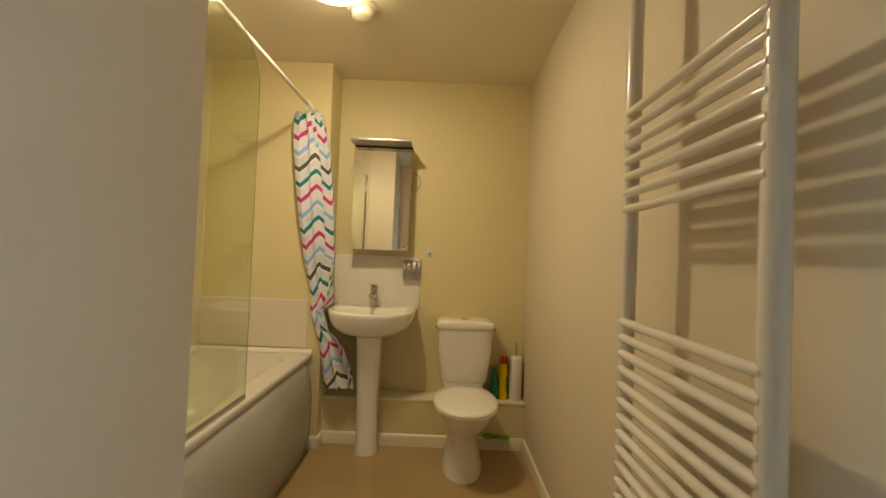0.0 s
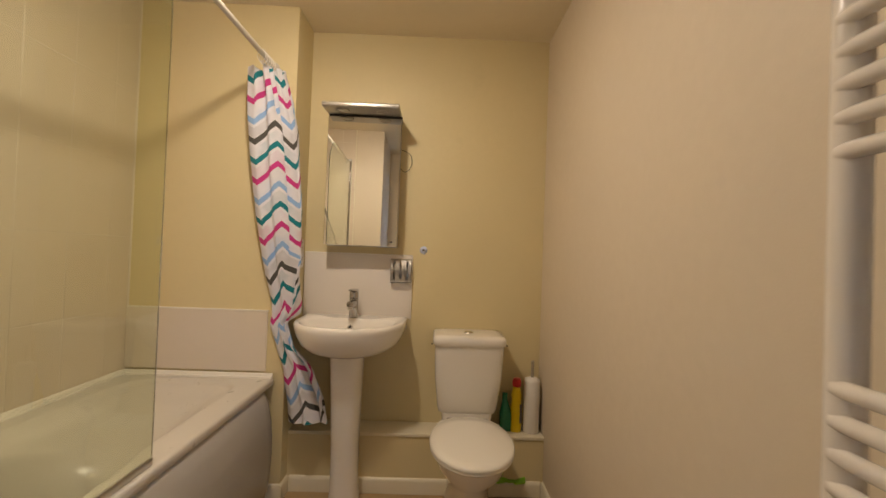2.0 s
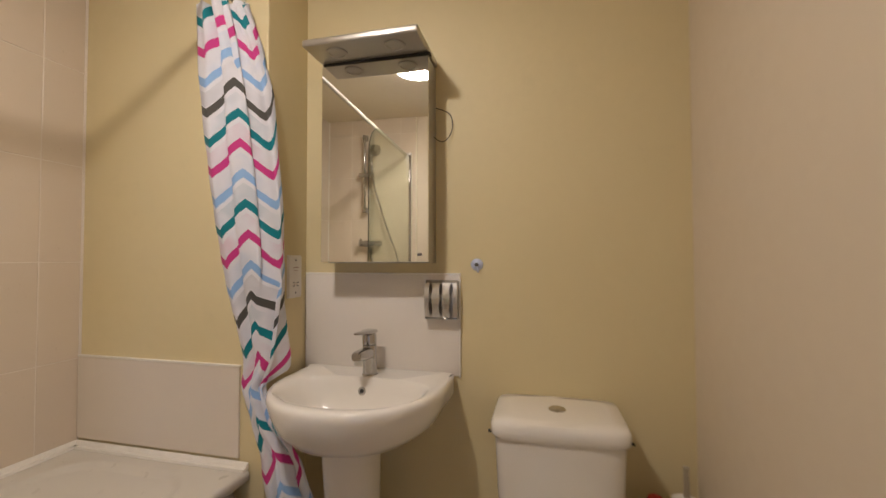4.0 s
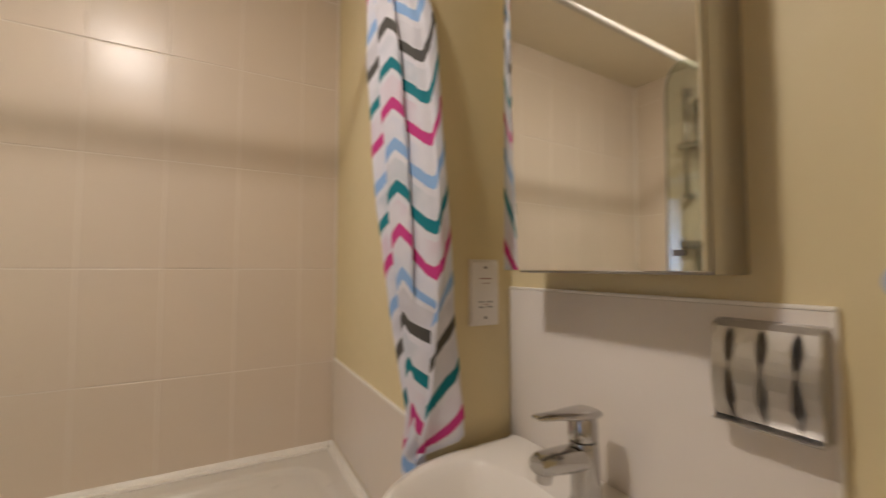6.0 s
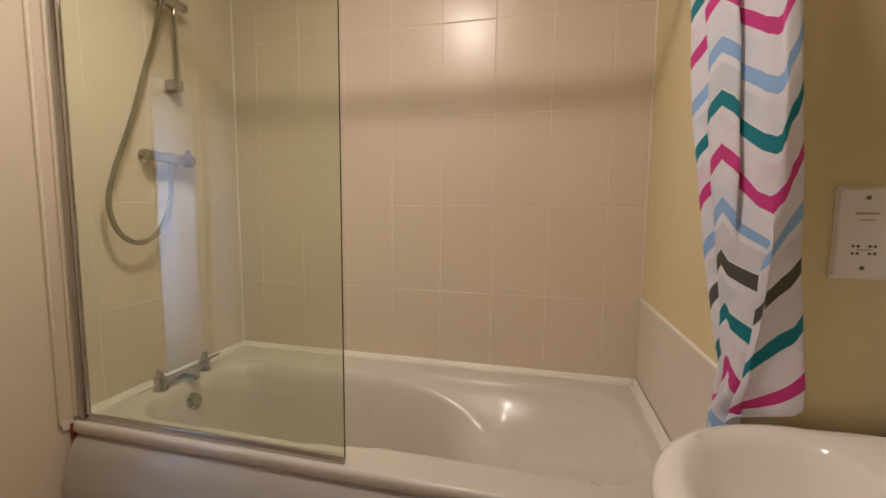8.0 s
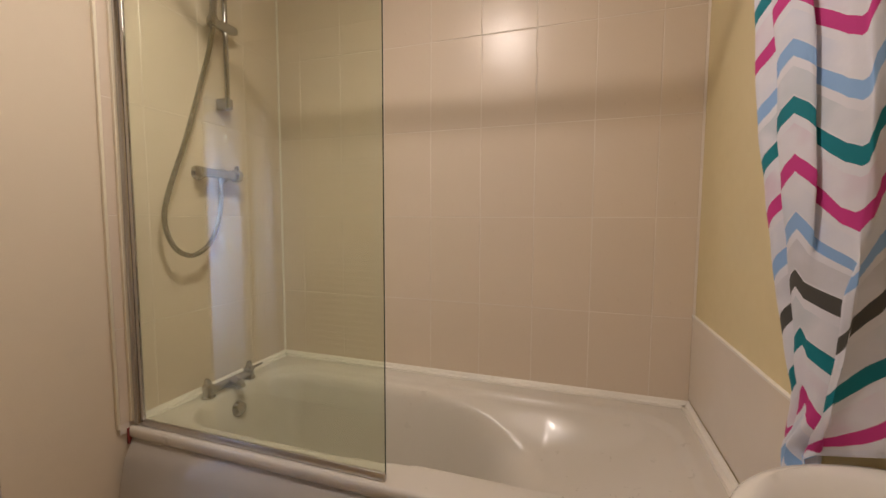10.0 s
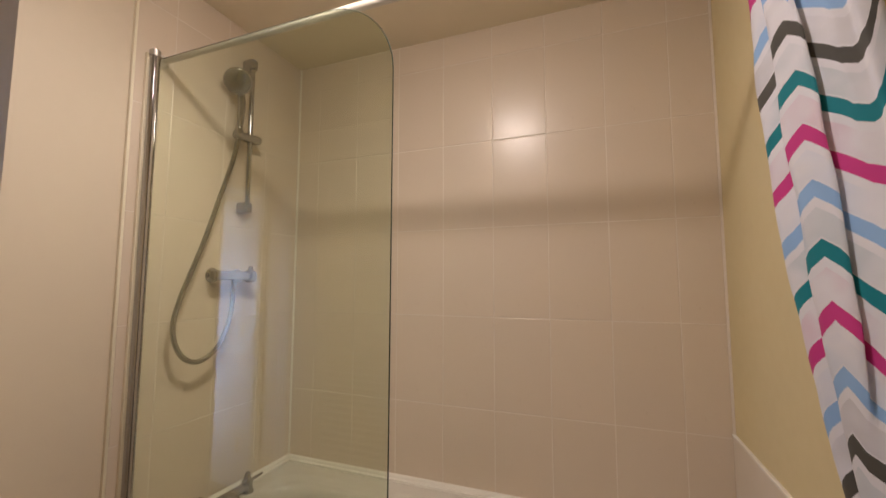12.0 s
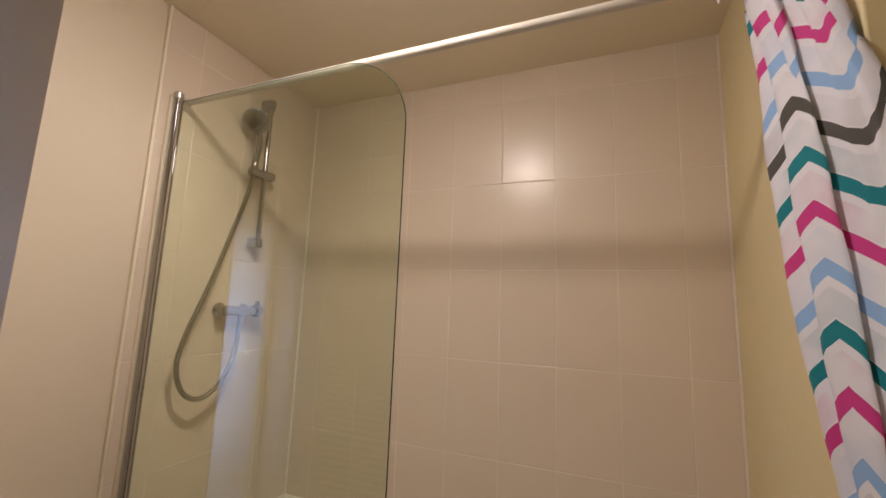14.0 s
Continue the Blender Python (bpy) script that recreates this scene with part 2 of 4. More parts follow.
def superloop(cx, cy, hx, hy, z, power=2.0, n=48, front=None):
    """A superellipse outline in the plan; front: another power for the half that faces -y."""
    out = []
    for k in range(n):
        a = 2 * math.pi * k / n
        c, s = math.cos(a), math.sin(a)
        p = front if (front and s < 0) else power
        out.append((cx + hx * math.copysign(abs(c) ** (2 / p), c), cy + hy * math.copysign(abs(s) ** (2 / p), s), z))
    return out


def smoothstep(a, b, x):
    t = min(1.0, max(0.0, (x - a) / (b - a)))
    return t * t * (3 - 2 * t)


# ---- the room ----
W = 0.12
setting("floor", box((XL - W, -3.0, -0.1), (XR + 1.6, YN + W, 0)), M_FLOOR, "brown speckled vinyl floor", "floor")
setting("ceiling", box((XL - W, -3.0, ZC), (XR + 1.6, YN + W, ZC + 0.1)), M_CEIL, "matt off-white painted ceiling", "ceiling")
setting("wall_north", box((XRET, YN, 0), (XR + W, YN + W, ZC)), M_CREAM, "cream painted wall behind basin and toilet", "wall")
setting("wall_bath_head", box((XL - W, YB + 0.006, 0), (XRET, YN + W, ZC), 0.004), M_CREAM, "cream painted wall at the bath's head", "wall")
setting("wall_east", box((XR, -0.17, 0), (XR + W, YN, ZC)), M_STONE, "pale beige painted wall behind the radiator", "wall")
wall_west = setting("wall_west", box((XL - W - 0.008, YT - 0.3, 0), (XL - 0.0012, YB + 0.006, ZC)), M_GROUT, "beige tiled wall along the bath", "wall")
wall_tap = setting("wall_bath_taps", box((XL - 0.0012, YT - 0.16, 0), (XC, YT - 0.0085, ZC)), M_STONE, "pale beige painted wall at the bath's taps", "wall")
setting("wall_passage", box((XC - 0.12, -0.17, 0), (XC, YT - 0.16, ZC)), M_STONE, "pale beige painted wall of the entrance passage", "wall")
# doorway into the hall
DX0, DX1 = 0.02, 0.86
south = box((XC, -0.17, 0), (DX0, -0.04, ZC))
box((DX1, -0.17, 0), (XR, -0.04, ZC), bm=south)
box((DX0, -0.17, 2.03), (DX1, -0.04, ZC), bm=south)
setting("wall_south", south, M_STONE, "pale beige painted wall around the doorway", "wall")
hall = box((XL - W, -3.0, 0), (XL, -0.17, ZC))
box((XR + 1.5, -3.0, 0), (XR + 1.6, -0.07, ZC), bm=hall)
box((XL, -3.0, 0), (XR + 1.5, -2.9, ZC), bm=hall)
box((XR + W, -0.17, 0), (XR + 1.5, -0.07, ZC), bm=hall)
box((XL, -0.17, 0), (XC - 0.12, -0.07, ZC), bm=hall)
setting("wall_hall", hall, M_HALL, "plain pale walls of the hall outside", "wall")

frame_ob = tagged(new("door_frame"), "white painted door frame with three hinges", "door frame", kind="structure")
part("jamb", box((DX1 - 0.032, -0.175, 0), (DX1, -0.035, 2.03), 0.003), M_DOOR, frame_ob)
part("jamb", box((DX0, -0.175, 0), (DX0 + 0.032, -0.035, 2.03), 0.003), M_DOOR, frame_ob)
part("head", box((DX0 + 0.032, -0.175, 1.998), (DX1 - 0.032, -0.035, 2.03), 0.003), M_DOOR, frame_ob)
part("architrave", box((DX1 - 0.02, -0.04, 0), (XR - 0.002, -0.022, 2.09), 0.004), M_DOOR, frame_ob)
part("architrave", box((DX0 - 0.055, -0.04, 0), (DX0 + 0.012, -0.022, 2.09), 0.004), M_DOOR, frame_ob)
part("wall_board", box((XR - 0.012, 0.11, 0.001), (XR, 0.19, 2.06), 0.003), M_DOOR, frame_ob, "white painted upright board")
for hz in (0.25, 1.02, 1.78):
    part("hinge", box((DX1 - 0.034, -0.170, hz), (DX1 - 0.0305, -0.135, hz + 0.10), 0.001), M_BRASS, frame_ob)
# hall door, standing open at a right angle
door = tagged(new("door_1"), "white painted door standing open in the hall", "door", kind="structure")
door.matrix_world = pose(DX1 - 0.005, -0.20, 0, 0, 0, 4)
part("leaf", box((0.0, -0.76, 0.008), (0.04, -0.004, 1.99), 0.003), M_DOOR, door)
part("handle", tube([(-0.001, -0.70, 1.02), (-0.05, -0.70, 1.02), (-0.05, -0.58, 1.02)], 0.009), M_CHROME, door, "satin lever handle")

# pipe boxing behind the basin and toilet
boxing = tagged(new("pipe_boxing"), "low cream painted pipe boxing along the wall", "boxing", kind="structure")
part("front", box((XRET + 0.001, LEDGE_Y, 0), (XR - 0.001, LEDGE_Y + 0.015, LEDGE_Z - 0.018)), M_CREAM, boxing, smooth=0)
part("top", box((XRET + 0.001, LEDGE_Y - 0.006, LEDGE_Z - 0.018), (XR - 0.001, YN - 0.001, LEDGE_Z), 0.003), M_TRIM, boxing)


def skirt(a, b, out):
    """A skirting board with a rounded top from a to b; out: the way it faces."""
    a, b, o = Vector((*a, 0)), Vector((*b, 0)), Vector((*out, 0))
    prof = [(0, 0.001), (0.014, 0.001), (0.014, 0.060), (0.011, 0.070), (0.006, 0.076), (0, 0.078)]
    return rings([[p + o * d + Vector((0, 0, h)) for d, h in prof] for p in (a, b)])


base = tagged(new("baseboard"), "cream painted skirting boards", "skirting", kind="structure")
part("board", skirt((XRET + 0.016, LEDGE_Y), (XR - 0.016, LEDGE_Y), (0, -1)), M_TRIM, base)
part("board", skirt((XR, LEDGE_Y), (XR, 0.192), (-1, 0)), M_TRIM, base)
part("board", skirt((XRET, YB - 0.012), (XRET, LEDGE_Y), (1, 0)), M_TRIM, base)
part("board", skirt((XRET + 0.014, YB + 0.006), (XBF - 0.03, YB + 0.006), (0, -1)), M_TRIM, base)
part("board", skirt((XBF - 0.02, YT - 0.0085), (XC + 0.014, YT - 0.0085), (0, 1)), M_TRIM, base)
part("board", skirt((XC, YT), (XC, -0.02), (1, 0)), M_TRIM, base)


# ---- bath ----
BY0, BY1 = YT + 0.003, YB - 0.003
bath = thing("bathtub", "white acrylic bathtub with bowed front panel, against tiled walls", "bathtub")


def bath_height(x, y):
    """Height of the tub's upper face: rim, shallow inner step, and deep well with a long sloping head."""
    # distances to the inner step's edge and the well's edge, by rounded boxes
    def rbox(cx, cy, hx, hy, r):
        dx, dy = abs(x - cx) - hx + r, abs(y - cy) - hy + r
        return math.hypot(max(dx, 0), max(dy, 0)) + min(max(dx, dy), 0) - r
    d1 = rbox((XL + XBF) / 2 - 0.004, (BY0 + BY1) / 2 + 0.005, 0.262, 0.785, 0.14)
    z = ZR - 0.016 * smoothstep(0.0, -0.018, d1)
    # the rest dips towards the head and rises again to the rim
    rise = max(0.0, min(1.0, (BY1 - 0.05 - y) / 0.42))
    z -= 0.11 * smoothstep(1.55, 2.08, y) * rise * smoothstep(0.0, -0.16, d1)
    # the well: straight sides at the taps, half ellipse at the head
    cx, hx = -0.805, 0.245
    ym = 1.46
    if y < ym:
        dx, dy = abs(x - cx) - hx + 0.13, (BY0 + 0.10) - y + 0.13
        d2 = math.hypot(max(dx, 0), max(dy, 0)) + min(max(dx, dy), 0) - 0.13
    else:
        q = math.hypot((x - cx) / hx, (y - ym) / 0.66)
        d2 = (q - 1) * 0.245
    w = smoothstep(0.010, -0.085 * (1 + 1.7 * smoothstep(1.80, 2.10, y)), d2)
    return z + (ZR - 0.415 - z) * w - 0.012 * smoothstep(0.012, -0.012, d2) * (1 - w)


def tub():
    bm = bmesh.new()
    nx, ny = 72, 150
    vs = [[bm.verts.new((XL + 0.004 + (XBF - XL - 0.004) * i / nx, BY0 + (BY1 - BY0) * j / ny,
                         bath_height(XL + 0.004 + (XBF - XL - 0.004) * i / nx, BY0 + (BY1 - BY0) * j / ny))) for i in range(nx + 1)] for j in range(ny + 1)]
    for j in range(ny):
        for i in range(nx):
            bm.faces.new((vs[j][i], vs[j][i + 1], vs[j + 1][i + 1], vs[j + 1][i]))
    # rolled front lip
    prof = [(0.006, -0.003), (0.009, -0.010), (0.009, -0.030), (0.004, -0.036), (-0.010, -0.036)]
    prev = [vs[j][nx] for j in range(ny + 1)]
    for dx, dz in prof:
        cur = [bm.verts.new((XBF + dx, v.co.y, ZR + dz)) for v in vs_col(vs, nx)]
        for j in range(ny):
            bm.faces.new((prev[j], cur[j], cur[j + 1], prev[j + 1]))
        prev = cur
    return bm


def vs_col(vs, i):
    return [row[i] for row in vs]


part("shell", tub(), M_ACRYLIC_SHADED, bath, smooth=1.0)


def bath_front():
    """The bowed front panel, curving back to the wall at its far end and into a toe recess."""
    prof = [(0.565, -0.012), (0.555, 0.006), (0.50, 0.036), (0.42, 0.056), (0.34, 0.064), (0.26, 0.066), (0.19, 0.062), (0.12, 0.052), (0.06, 0.036), (0.002, 0.016)]
    loops = []
    n = 40
    for j in range(n + 1):
        t = j / n
        y = BY0 + 0.004 + (BY1 - BY0 - 0.02) * t
        bow = 0.80 + 0.20 * math.sin(math.pi * min(1.0, 0.12 + t * 0.86))
        pull = 0.05 * smoothstep(0.95, 1.0, t) ** 2
        loops.append([(XBF + (o if o < 0 else o * bow) - pull - 0.004, y, z) for z, o in prof])
    bm = rings(loops, False, False, False)
    bmesh.ops.solidify(bm, geom=bm.faces[:], thickness=0.004)
    return bm


part("front_panel", bath_front(), M_BPANEL, bath, "white bowed plastic panel", smooth=1.0)
M_STAIN = surface("red_stain", (0.22, 0.035, 0.03), 0.6, 0.2, 20, 90)
part("corner_gap", box((XBF - 0.002, BY0 - 0.002, ZR - 0.055), (XBF + 0.0135, BY0 + 0.0035, ZR - 0.004), 0.001), M_STAIN, bath, "dark red stained gap")
# waste overflow knob and chrome waste
part("overflow", lathe([(0.0, 0.022), (0.020, 0.020), (0.026, 0.012), (0.030, 0.004), (0.032, 0.0)], (-0.797, 0.931, 0.522), (0, 2.6, 1.0), 24), M_CHROME, bath, "chrome overflow knob")
part("waste", lathe([(0.0, 0.006), (0.024, 0.005), (0.032, 0.0)], (-0.84, 1.14, bath_height(-0.84, 1.14) + 0.002), (0, 0, 1), 24), M_CHROME, bath, "chrome plug hole")


def seal_profile(a, b, out):
    a, b, o = Vector(a), Vector(b), Vector(out)
    prof = [(0.0, -0.002), (0.026, -0.002), (0.024, 0.006), (0.012, 0.006), (0.008, 0.014), (0.004, 0.018), (0.0, 0.019)]
    return rings([[p + o * d + Vector((0, 0, h)) for d, h in prof] for p in (a, b)])


seal = tagged(new("bath_seal"), "white plastic sealing strip above the bath rim", "trim", kind="structure")
part("strip", seal_profile((XL, BY0 - 0.002, ZR + 0.003), (XL, BY1 + 0.002, ZR + 0.003), (1, 0, 0)), M_SEAL, seal)
part("strip", seal_profile((XL, YT, ZR + 0.003), (XBF - 0.02, YT, ZR + 0.003), (0, 1, 0)), M_SEAL, seal)
part("strip", seal_profile((XL, YB, ZR + 0.003), (XBF + 0.004, YB, ZR + 0.003), (0, -1, 0)), M_SEAL, seal)

# splash sheets
setting("splash_panel_bath", box((XL, YB - 0.002, ZR + 0.03), (XBF - 0.034, YB + 0.006, 0.917), 0.0015), M_SPLASH, "pale beige splash sheet above the bath's head", "splashback")
setting("splash_bead", box((XL, YB - 0.004, 0.917), (XBF - 0.030, YB + 0.006, 0.924), 0.0015), M_SEAL, "white bead along the splash sheet", "trim")
splash = tagged(new("splashback"), "white tile splashback above the basin", "splashback")
part("sheet", box((XRET + 0.003, YN - 0.008, 0.868), (0.170, YN, 1.213), 0.0015), M_PANEL, splash)
part("edge_bead", box((0.170, YN - 0.009, 0.862), (0.176, YN, 1.213), 0.0015), M_SEAL, splash)
part("top_bead", box((XRET + 0.003, YN - 0.009, 1.213), (0.176, YN, 1.219), 0.0015), M_SEAL, splash)

# ---- basin ----
BX = -0.118
basin = thing("basin", "white ceramic pedestal basin with a chrome mixer tap", "basin")


def basin_body():
    """Closed skin: underside, outer wall, rolled rim, deck and bowl."""
    n = 72
    yb = YN - 0.009

    def d_loop(hx, y0, z, side=2.15):
        """Rounded front, straight sides, square back."""
        cy = min(2.624, yb - 0.02)
        out = []
        for k in range(n):
            a = 2 * math.pi * k / n
            c, s = math.cos(a), math.sin(a)
            if s < 0:
                out.append((BX + hx * math.copysign(abs(c) ** (2 / side), c), cy - (cy - y0) * abs(s) ** (2 / side), z))
            else:
                hw = hx + (max(hx, 0.276) - hx) * min(1.0, s * 3) * (z > 0.8)
                out.append((BX + hw * math.copysign(abs(c) ** (2 / 16), c), cy + (yb - cy) * abs(s) ** (2 / 16), z))
        return out

    def bowl(hx, y0, y1, z, p=2.2):
        """Rounded front and a squarer back towards the tap deck."""
        cy = y0 + (y1 - y0) * 0.62
        out = []
        for a in (2 * math.pi * k / n for k in range(n)):
            c, sn = math.cos(a), math.sin(a)
            e, hy = (2 / p, cy - y0) if sn < 0 else (2 / 3.2, y1 - cy)
            out.append((BX + hx * math.copysign(abs(c) ** e, c), cy + hy * math.copysign(abs(sn) ** e, sn), z))
        return out
    loops = [d_loop(0.080, 2.47, 0.718), d_loop(0.150, 2.425, 0.725), d_loop(0.210, 2.382, 0.745), d_loop(0.248, 2.353, 0.778), d_loop(0.266, 2.338, 0.818),
             d_loop(0.273, 2.330, 0.848), d_loop(0.276, 2.329, 0.860), d_loop(0.275, 2.331, 0.870), d_loop(0.270, 2.337, 0.877), d_loop(0.261, 2.347, 0.879),
             bowl(0.240, 2.366, 2.652, 0.8785), bowl(0.229, 2.377, 2.648, 0.873), bowl(0.217, 2.390, 2.643, 0.858), bowl(0.203, 2.404, 2.637, 0.836), bowl(0.180, 2.422, 2.627, 0.802),
             bowl(0.144, 2.446, 2.608, 0.771, 2.1), bowl(0.094, 2.477, 2.586, 0.754, 2.0), bowl(0.028, 2.507, 2.560, 0.747, 2.0)]
    return rings(loops)


part("bowl", basin_body(), M_CERAMIC, basin, smooth=0.9)
part("pedestal", rings([superloop(-0.108, 2.545, 0.074, 0.086, 0.001, 2.6), superloop(-0.108, 2.545, 0.072, 0.084, 0.03, 2.6), superloop(-0.110, 2.548, 0.066, 0.076, 0.08, 2.6),
                        superloop(-0.112, 2.550, 0.066, 0.078, 0.30, 2.6), superloop(-0.114, 2.548, 0.074, 0.086, 0.55, 2.6), superloop(-0.115, 2.54, 0.080, 0.096, 0.722, 2.6)]), M_CERAMIC, basin, smooth=0.9)
part("overflow_ring", lathe([(0.0, -0.004), (0.008, -0.004), (0.009, 0.002), (0.012, 0.003), (0.014, 0.0)], (-0.129, 2.638, 0.836), (0, -0.95, 0.25), 20), M_CHROME, basin, "chrome overflow ring")
part("overflow_hole", lathe([(0.0, 0.0), (0.0075, 0.0), (0.0085, -0.003)], (-0.129, 2.6365, 0.8365), (0, -0.95, 0.25), 16), M_DARK, basin, "dark overflow hole")
part("waste", lathe([(0.0, 0.004), (0.020, 0.004), (0.027, 0.0)], (BX, 2.532, 0.748), (0, 0, 1), 24), M_CHROME, basin, "chrome plug hole")

tap = thing("mixer_tap", "chrome single-lever mixer tap on the basin", "tap")
TX, TY, TZ = -0.124, 2.692, 0.874
part("body", lathe([(0.028, 0.0), (0.028, 0.004), (0.025, 0.008), (0.0235, 0.05), (0.0235, 0.100), (0.0225, 0.104)], (TX, TY, TZ), (0, -0.05, 1), 28), M_CHROME, tap)
part("collar", lathe([(0.0215, 0.102), (0.0215, 0.108)], (TX, TY, TZ), (0, -0.05, 1), 24), M_DARK, tap, "dark joint ring")
part("head", lathe([(0.0235, 0.107), (0.0240, 0.112), (0.0235, 0.138), (0.019, 0.146), (0.0, 0.148)], (TX, TY, TZ), (0, -0.05, 1), 28), M_CHROME, tap)
spt = rings([superloop(0, 0, 0.020, 0.020, 0.0, 3, 24), superloop(0, 0, 0.0195, 0.0185, 0.05, 3.2, 24), superloop(0, 0, 0.018, 0.0155, 0.098, 3.4, 24), superloop(0, -0.001, 0.016, 0.0125, 0.108, 3, 24)])
bmesh.ops.transform(spt, matrix=pose(TX, TY, TZ + 0.078, 86, 0, 0), verts=spt.verts[:])
part("spout", spt, M_CHROME, tap, smooth=0.9)
part("spout_nozzle", lathe([(0.0105, 0.0), (0.0125, 0.003), (0.0125, 0.014)], (TX, TY - 0.094, TZ + 0.056), (0, 0.1, 1), 20), M_STEEL, tap, "steel nozzle")
lev = rings([superloop(0, 0.0, 0.020, 0.006, 0.0, 3, 20), superloop(0, 0.0, 0.0225, 0.009, 0.014, 3, 20), superloop(0, 0.001, 0.021, 0.008, 0.045, 3, 20), superloop(0, 0.003, 0.014, 0.0055, 0.080, 3, 20), superloop(0, 0.005, 0.0115, 0.004, 0.122, 3, 20), superloop(0, 0.005, 0.008, 0.002, 0.128, 3, 20)])
bmesh.ops.transform(lev, matrix=pose(TX, TY + 0.018, TZ + 0.147, 88, 0, 0), verts=lev.verts[:])
part("lever", lev, M_CHROME, tap, smooth=0.9)

# ---- toilet ----
QX = 0.486
toilet = thing("toilet", "white close-coupled toilet with the lid closed", "toilet")
part("cistern", rings([superloop(QX, 2.662, 0.146, 0.098, 0.437, 6), superloop(QX, 2.655, 0.152, 0.104, 0.46, 6), superloop(QX, 2.642, 0.168, 0.118, 0.62, 7), superloop(QX, 2.640, 0.174, 0.122, 0.778, 7)]), M_CERAMIC, toilet, smooth=0.9)
part("cistern_lid", rings([superloop(QX, 2.640, 0.178, 0.126, 0.779, 8), superloop(QX, 2.640, 0.184, 0.131, 0.787, 8), superloop(QX, 2.640, 0.184, 0.131, 0.812, 8), superloop(QX, 2.640, 0.176, 0.124, 0.824, 7), superloop(QX, 2.640, 0.14, 0.09, 0.828, 6)]), M_CERAMIC, toilet, smooth=0.9)
part("flush_button", lathe([(0.0, 0.006), (0.017, 0.005), (0.019, 0.003), (0.024, 0.002), (0.026, -0.001)], (QX, 2.640, 0.828), (0, 0, 1), 28), M_CHROME, toilet, "chrome flush button")


def egg(cx, y0, y1, hx, z, n=56):
    """Seat outline: rounded front, squarer back."""
    cy = y0 + (y1 - y0) * 0.52
    out = []
    for k in range(n):
        a = 2 * math.pi * k / n
        c, s = math.cos(a), math.sin(a)
        if s < 0:
            out.append((cx + hx * math.copysign(abs(c) ** (2 / 2.15), c), cy + (cy - y0) * s, z))
        else:
            out.append((cx + hx * math.copysign(abs(c) ** (2 / 2.6), c) * (1 - 0.16 * s), cy + (y1 - cy) * abs(s) ** (2 / 2.8), z))
    return out


part("pan", rings([egg(0.484, 2.205, 2.62, 0.118, 0.001), egg(0.484, 2.208, 2.62, 0.116, 0.05), egg(0.484, 2.225, 2.62, 0.098, 0.12), egg(0.484, 2.225, 2.62, 0.092, 0.20), egg(0.485, 2.175, 2.62, 0.115, 0.27),
                   egg(0.486, 2.105, 2.63, 0.155, 0.33), egg(0.486, 2.078, 2.64, 0.172, 0.385), egg(0.486, 2.072, 2.66, 0.175, 0.395)]), M_CERAMIC, toilet, smooth=0.9)
part("shelf", rings([superloop(QX, 2.63, 0.10, 0.075, 0.30, 5), superloop(QX, 2.65, 0.125, 0.09, 0.39, 6), superloop(QX, 2.65, 0.130, 0.09, 0.436, 6)]), M_CERAMIC, toilet, smooth=0.9)
part("seat_ring", rings([egg(0.486, 2.060, 2.548, 0.178, 0.396), egg(0.486, 2.056, 2.549, 0.182, 0.401), egg(0.486, 2.058, 2.549, 0.180, 0.4095)]), M_SEAT, toilet, smooth=0.9)
part("lid", rings([egg(0.486, 2.060, 2.548, 0.178, 0.4105), egg(0.486, 2.054, 2.552, 0.184, 0.414), egg(0.486, 2.054, 2.552, 0.184, 0.421), egg(0.486, 2.062, 2.545, 0.176, 0.428), egg(0.486, 2.10, 2.48, 0.145, 0.432), egg(0.486, 2.2, 2.40, 0.06, 0.433)]), M_SEAT, toilet, smooth=0.9)
for sx in (-1, 1):
    part("hinge", tube([(QX + sx * 0.06, 2.560, 0.405), (QX + sx * 0.10, 2.560, 0.405)], 0.011), M_CHROME, toilet, "chrome seat hinge")
    part("lid_peg", lathe([(0.0, 0.008), (0.004, 0.008), (0.004, 0.0)], (QX + sx * 0.184, 2.56, 0.781), (sx, 0, 0), 10), M_DARK, toilet, "small dark peg")

# ---- things on the boxing ----
brush = thing("toilet_brush", "white toilet brush holder with a pale handle, on the boxing", "toilet brush")
bx, by, LZ = 0.838, 2.69, LEDGE_Z
part("holder", lathe([(0.0, 0.001), (0.040, 0.001), (0.042, 0.006), (0.042, 0.262), (0.038, 0.278), (0.022, 0.286), (0.010, 0.288)], (bx, by, LZ), n=32), M_PLASTIC, brush, smooth=0.9)
part("handle", lathe([(0.008, 0.28), (0.0075, 0.36), (0.0085, 0.372), (0.0, 0.376)], (bx, by, LZ), n=16), M_WOODH, brush, "pale handle")
bott = thing("cleaner_bottle", "yellow cleaning bottle with a red cap on the boxing", "bottle")
part("bottle", rings([superloop(0.757, 2.69, 0.026, 0.022, LZ + 0.001, 3), superloop(0.757, 2.69, 0.028, 0.024, LZ + 0.01, 3), superloop(0.757, 2.69, 0.028, 0.024, LZ + 0.13, 3), superloop(0.757, 2.69, 0.024, 0.021, LZ + 0.16, 3),
                      superloop(0.757, 2.69, 0.026, 0.022, LZ + 0.19, 3), superloop(0.757, 2.69, 0.020, 0.018, LZ + 0.225, 2.5), superloop(0.757, 2.69, 0.013, 0.013, LZ + 0.245, 2)]), M_YELLOW, bott, smooth=0.9)
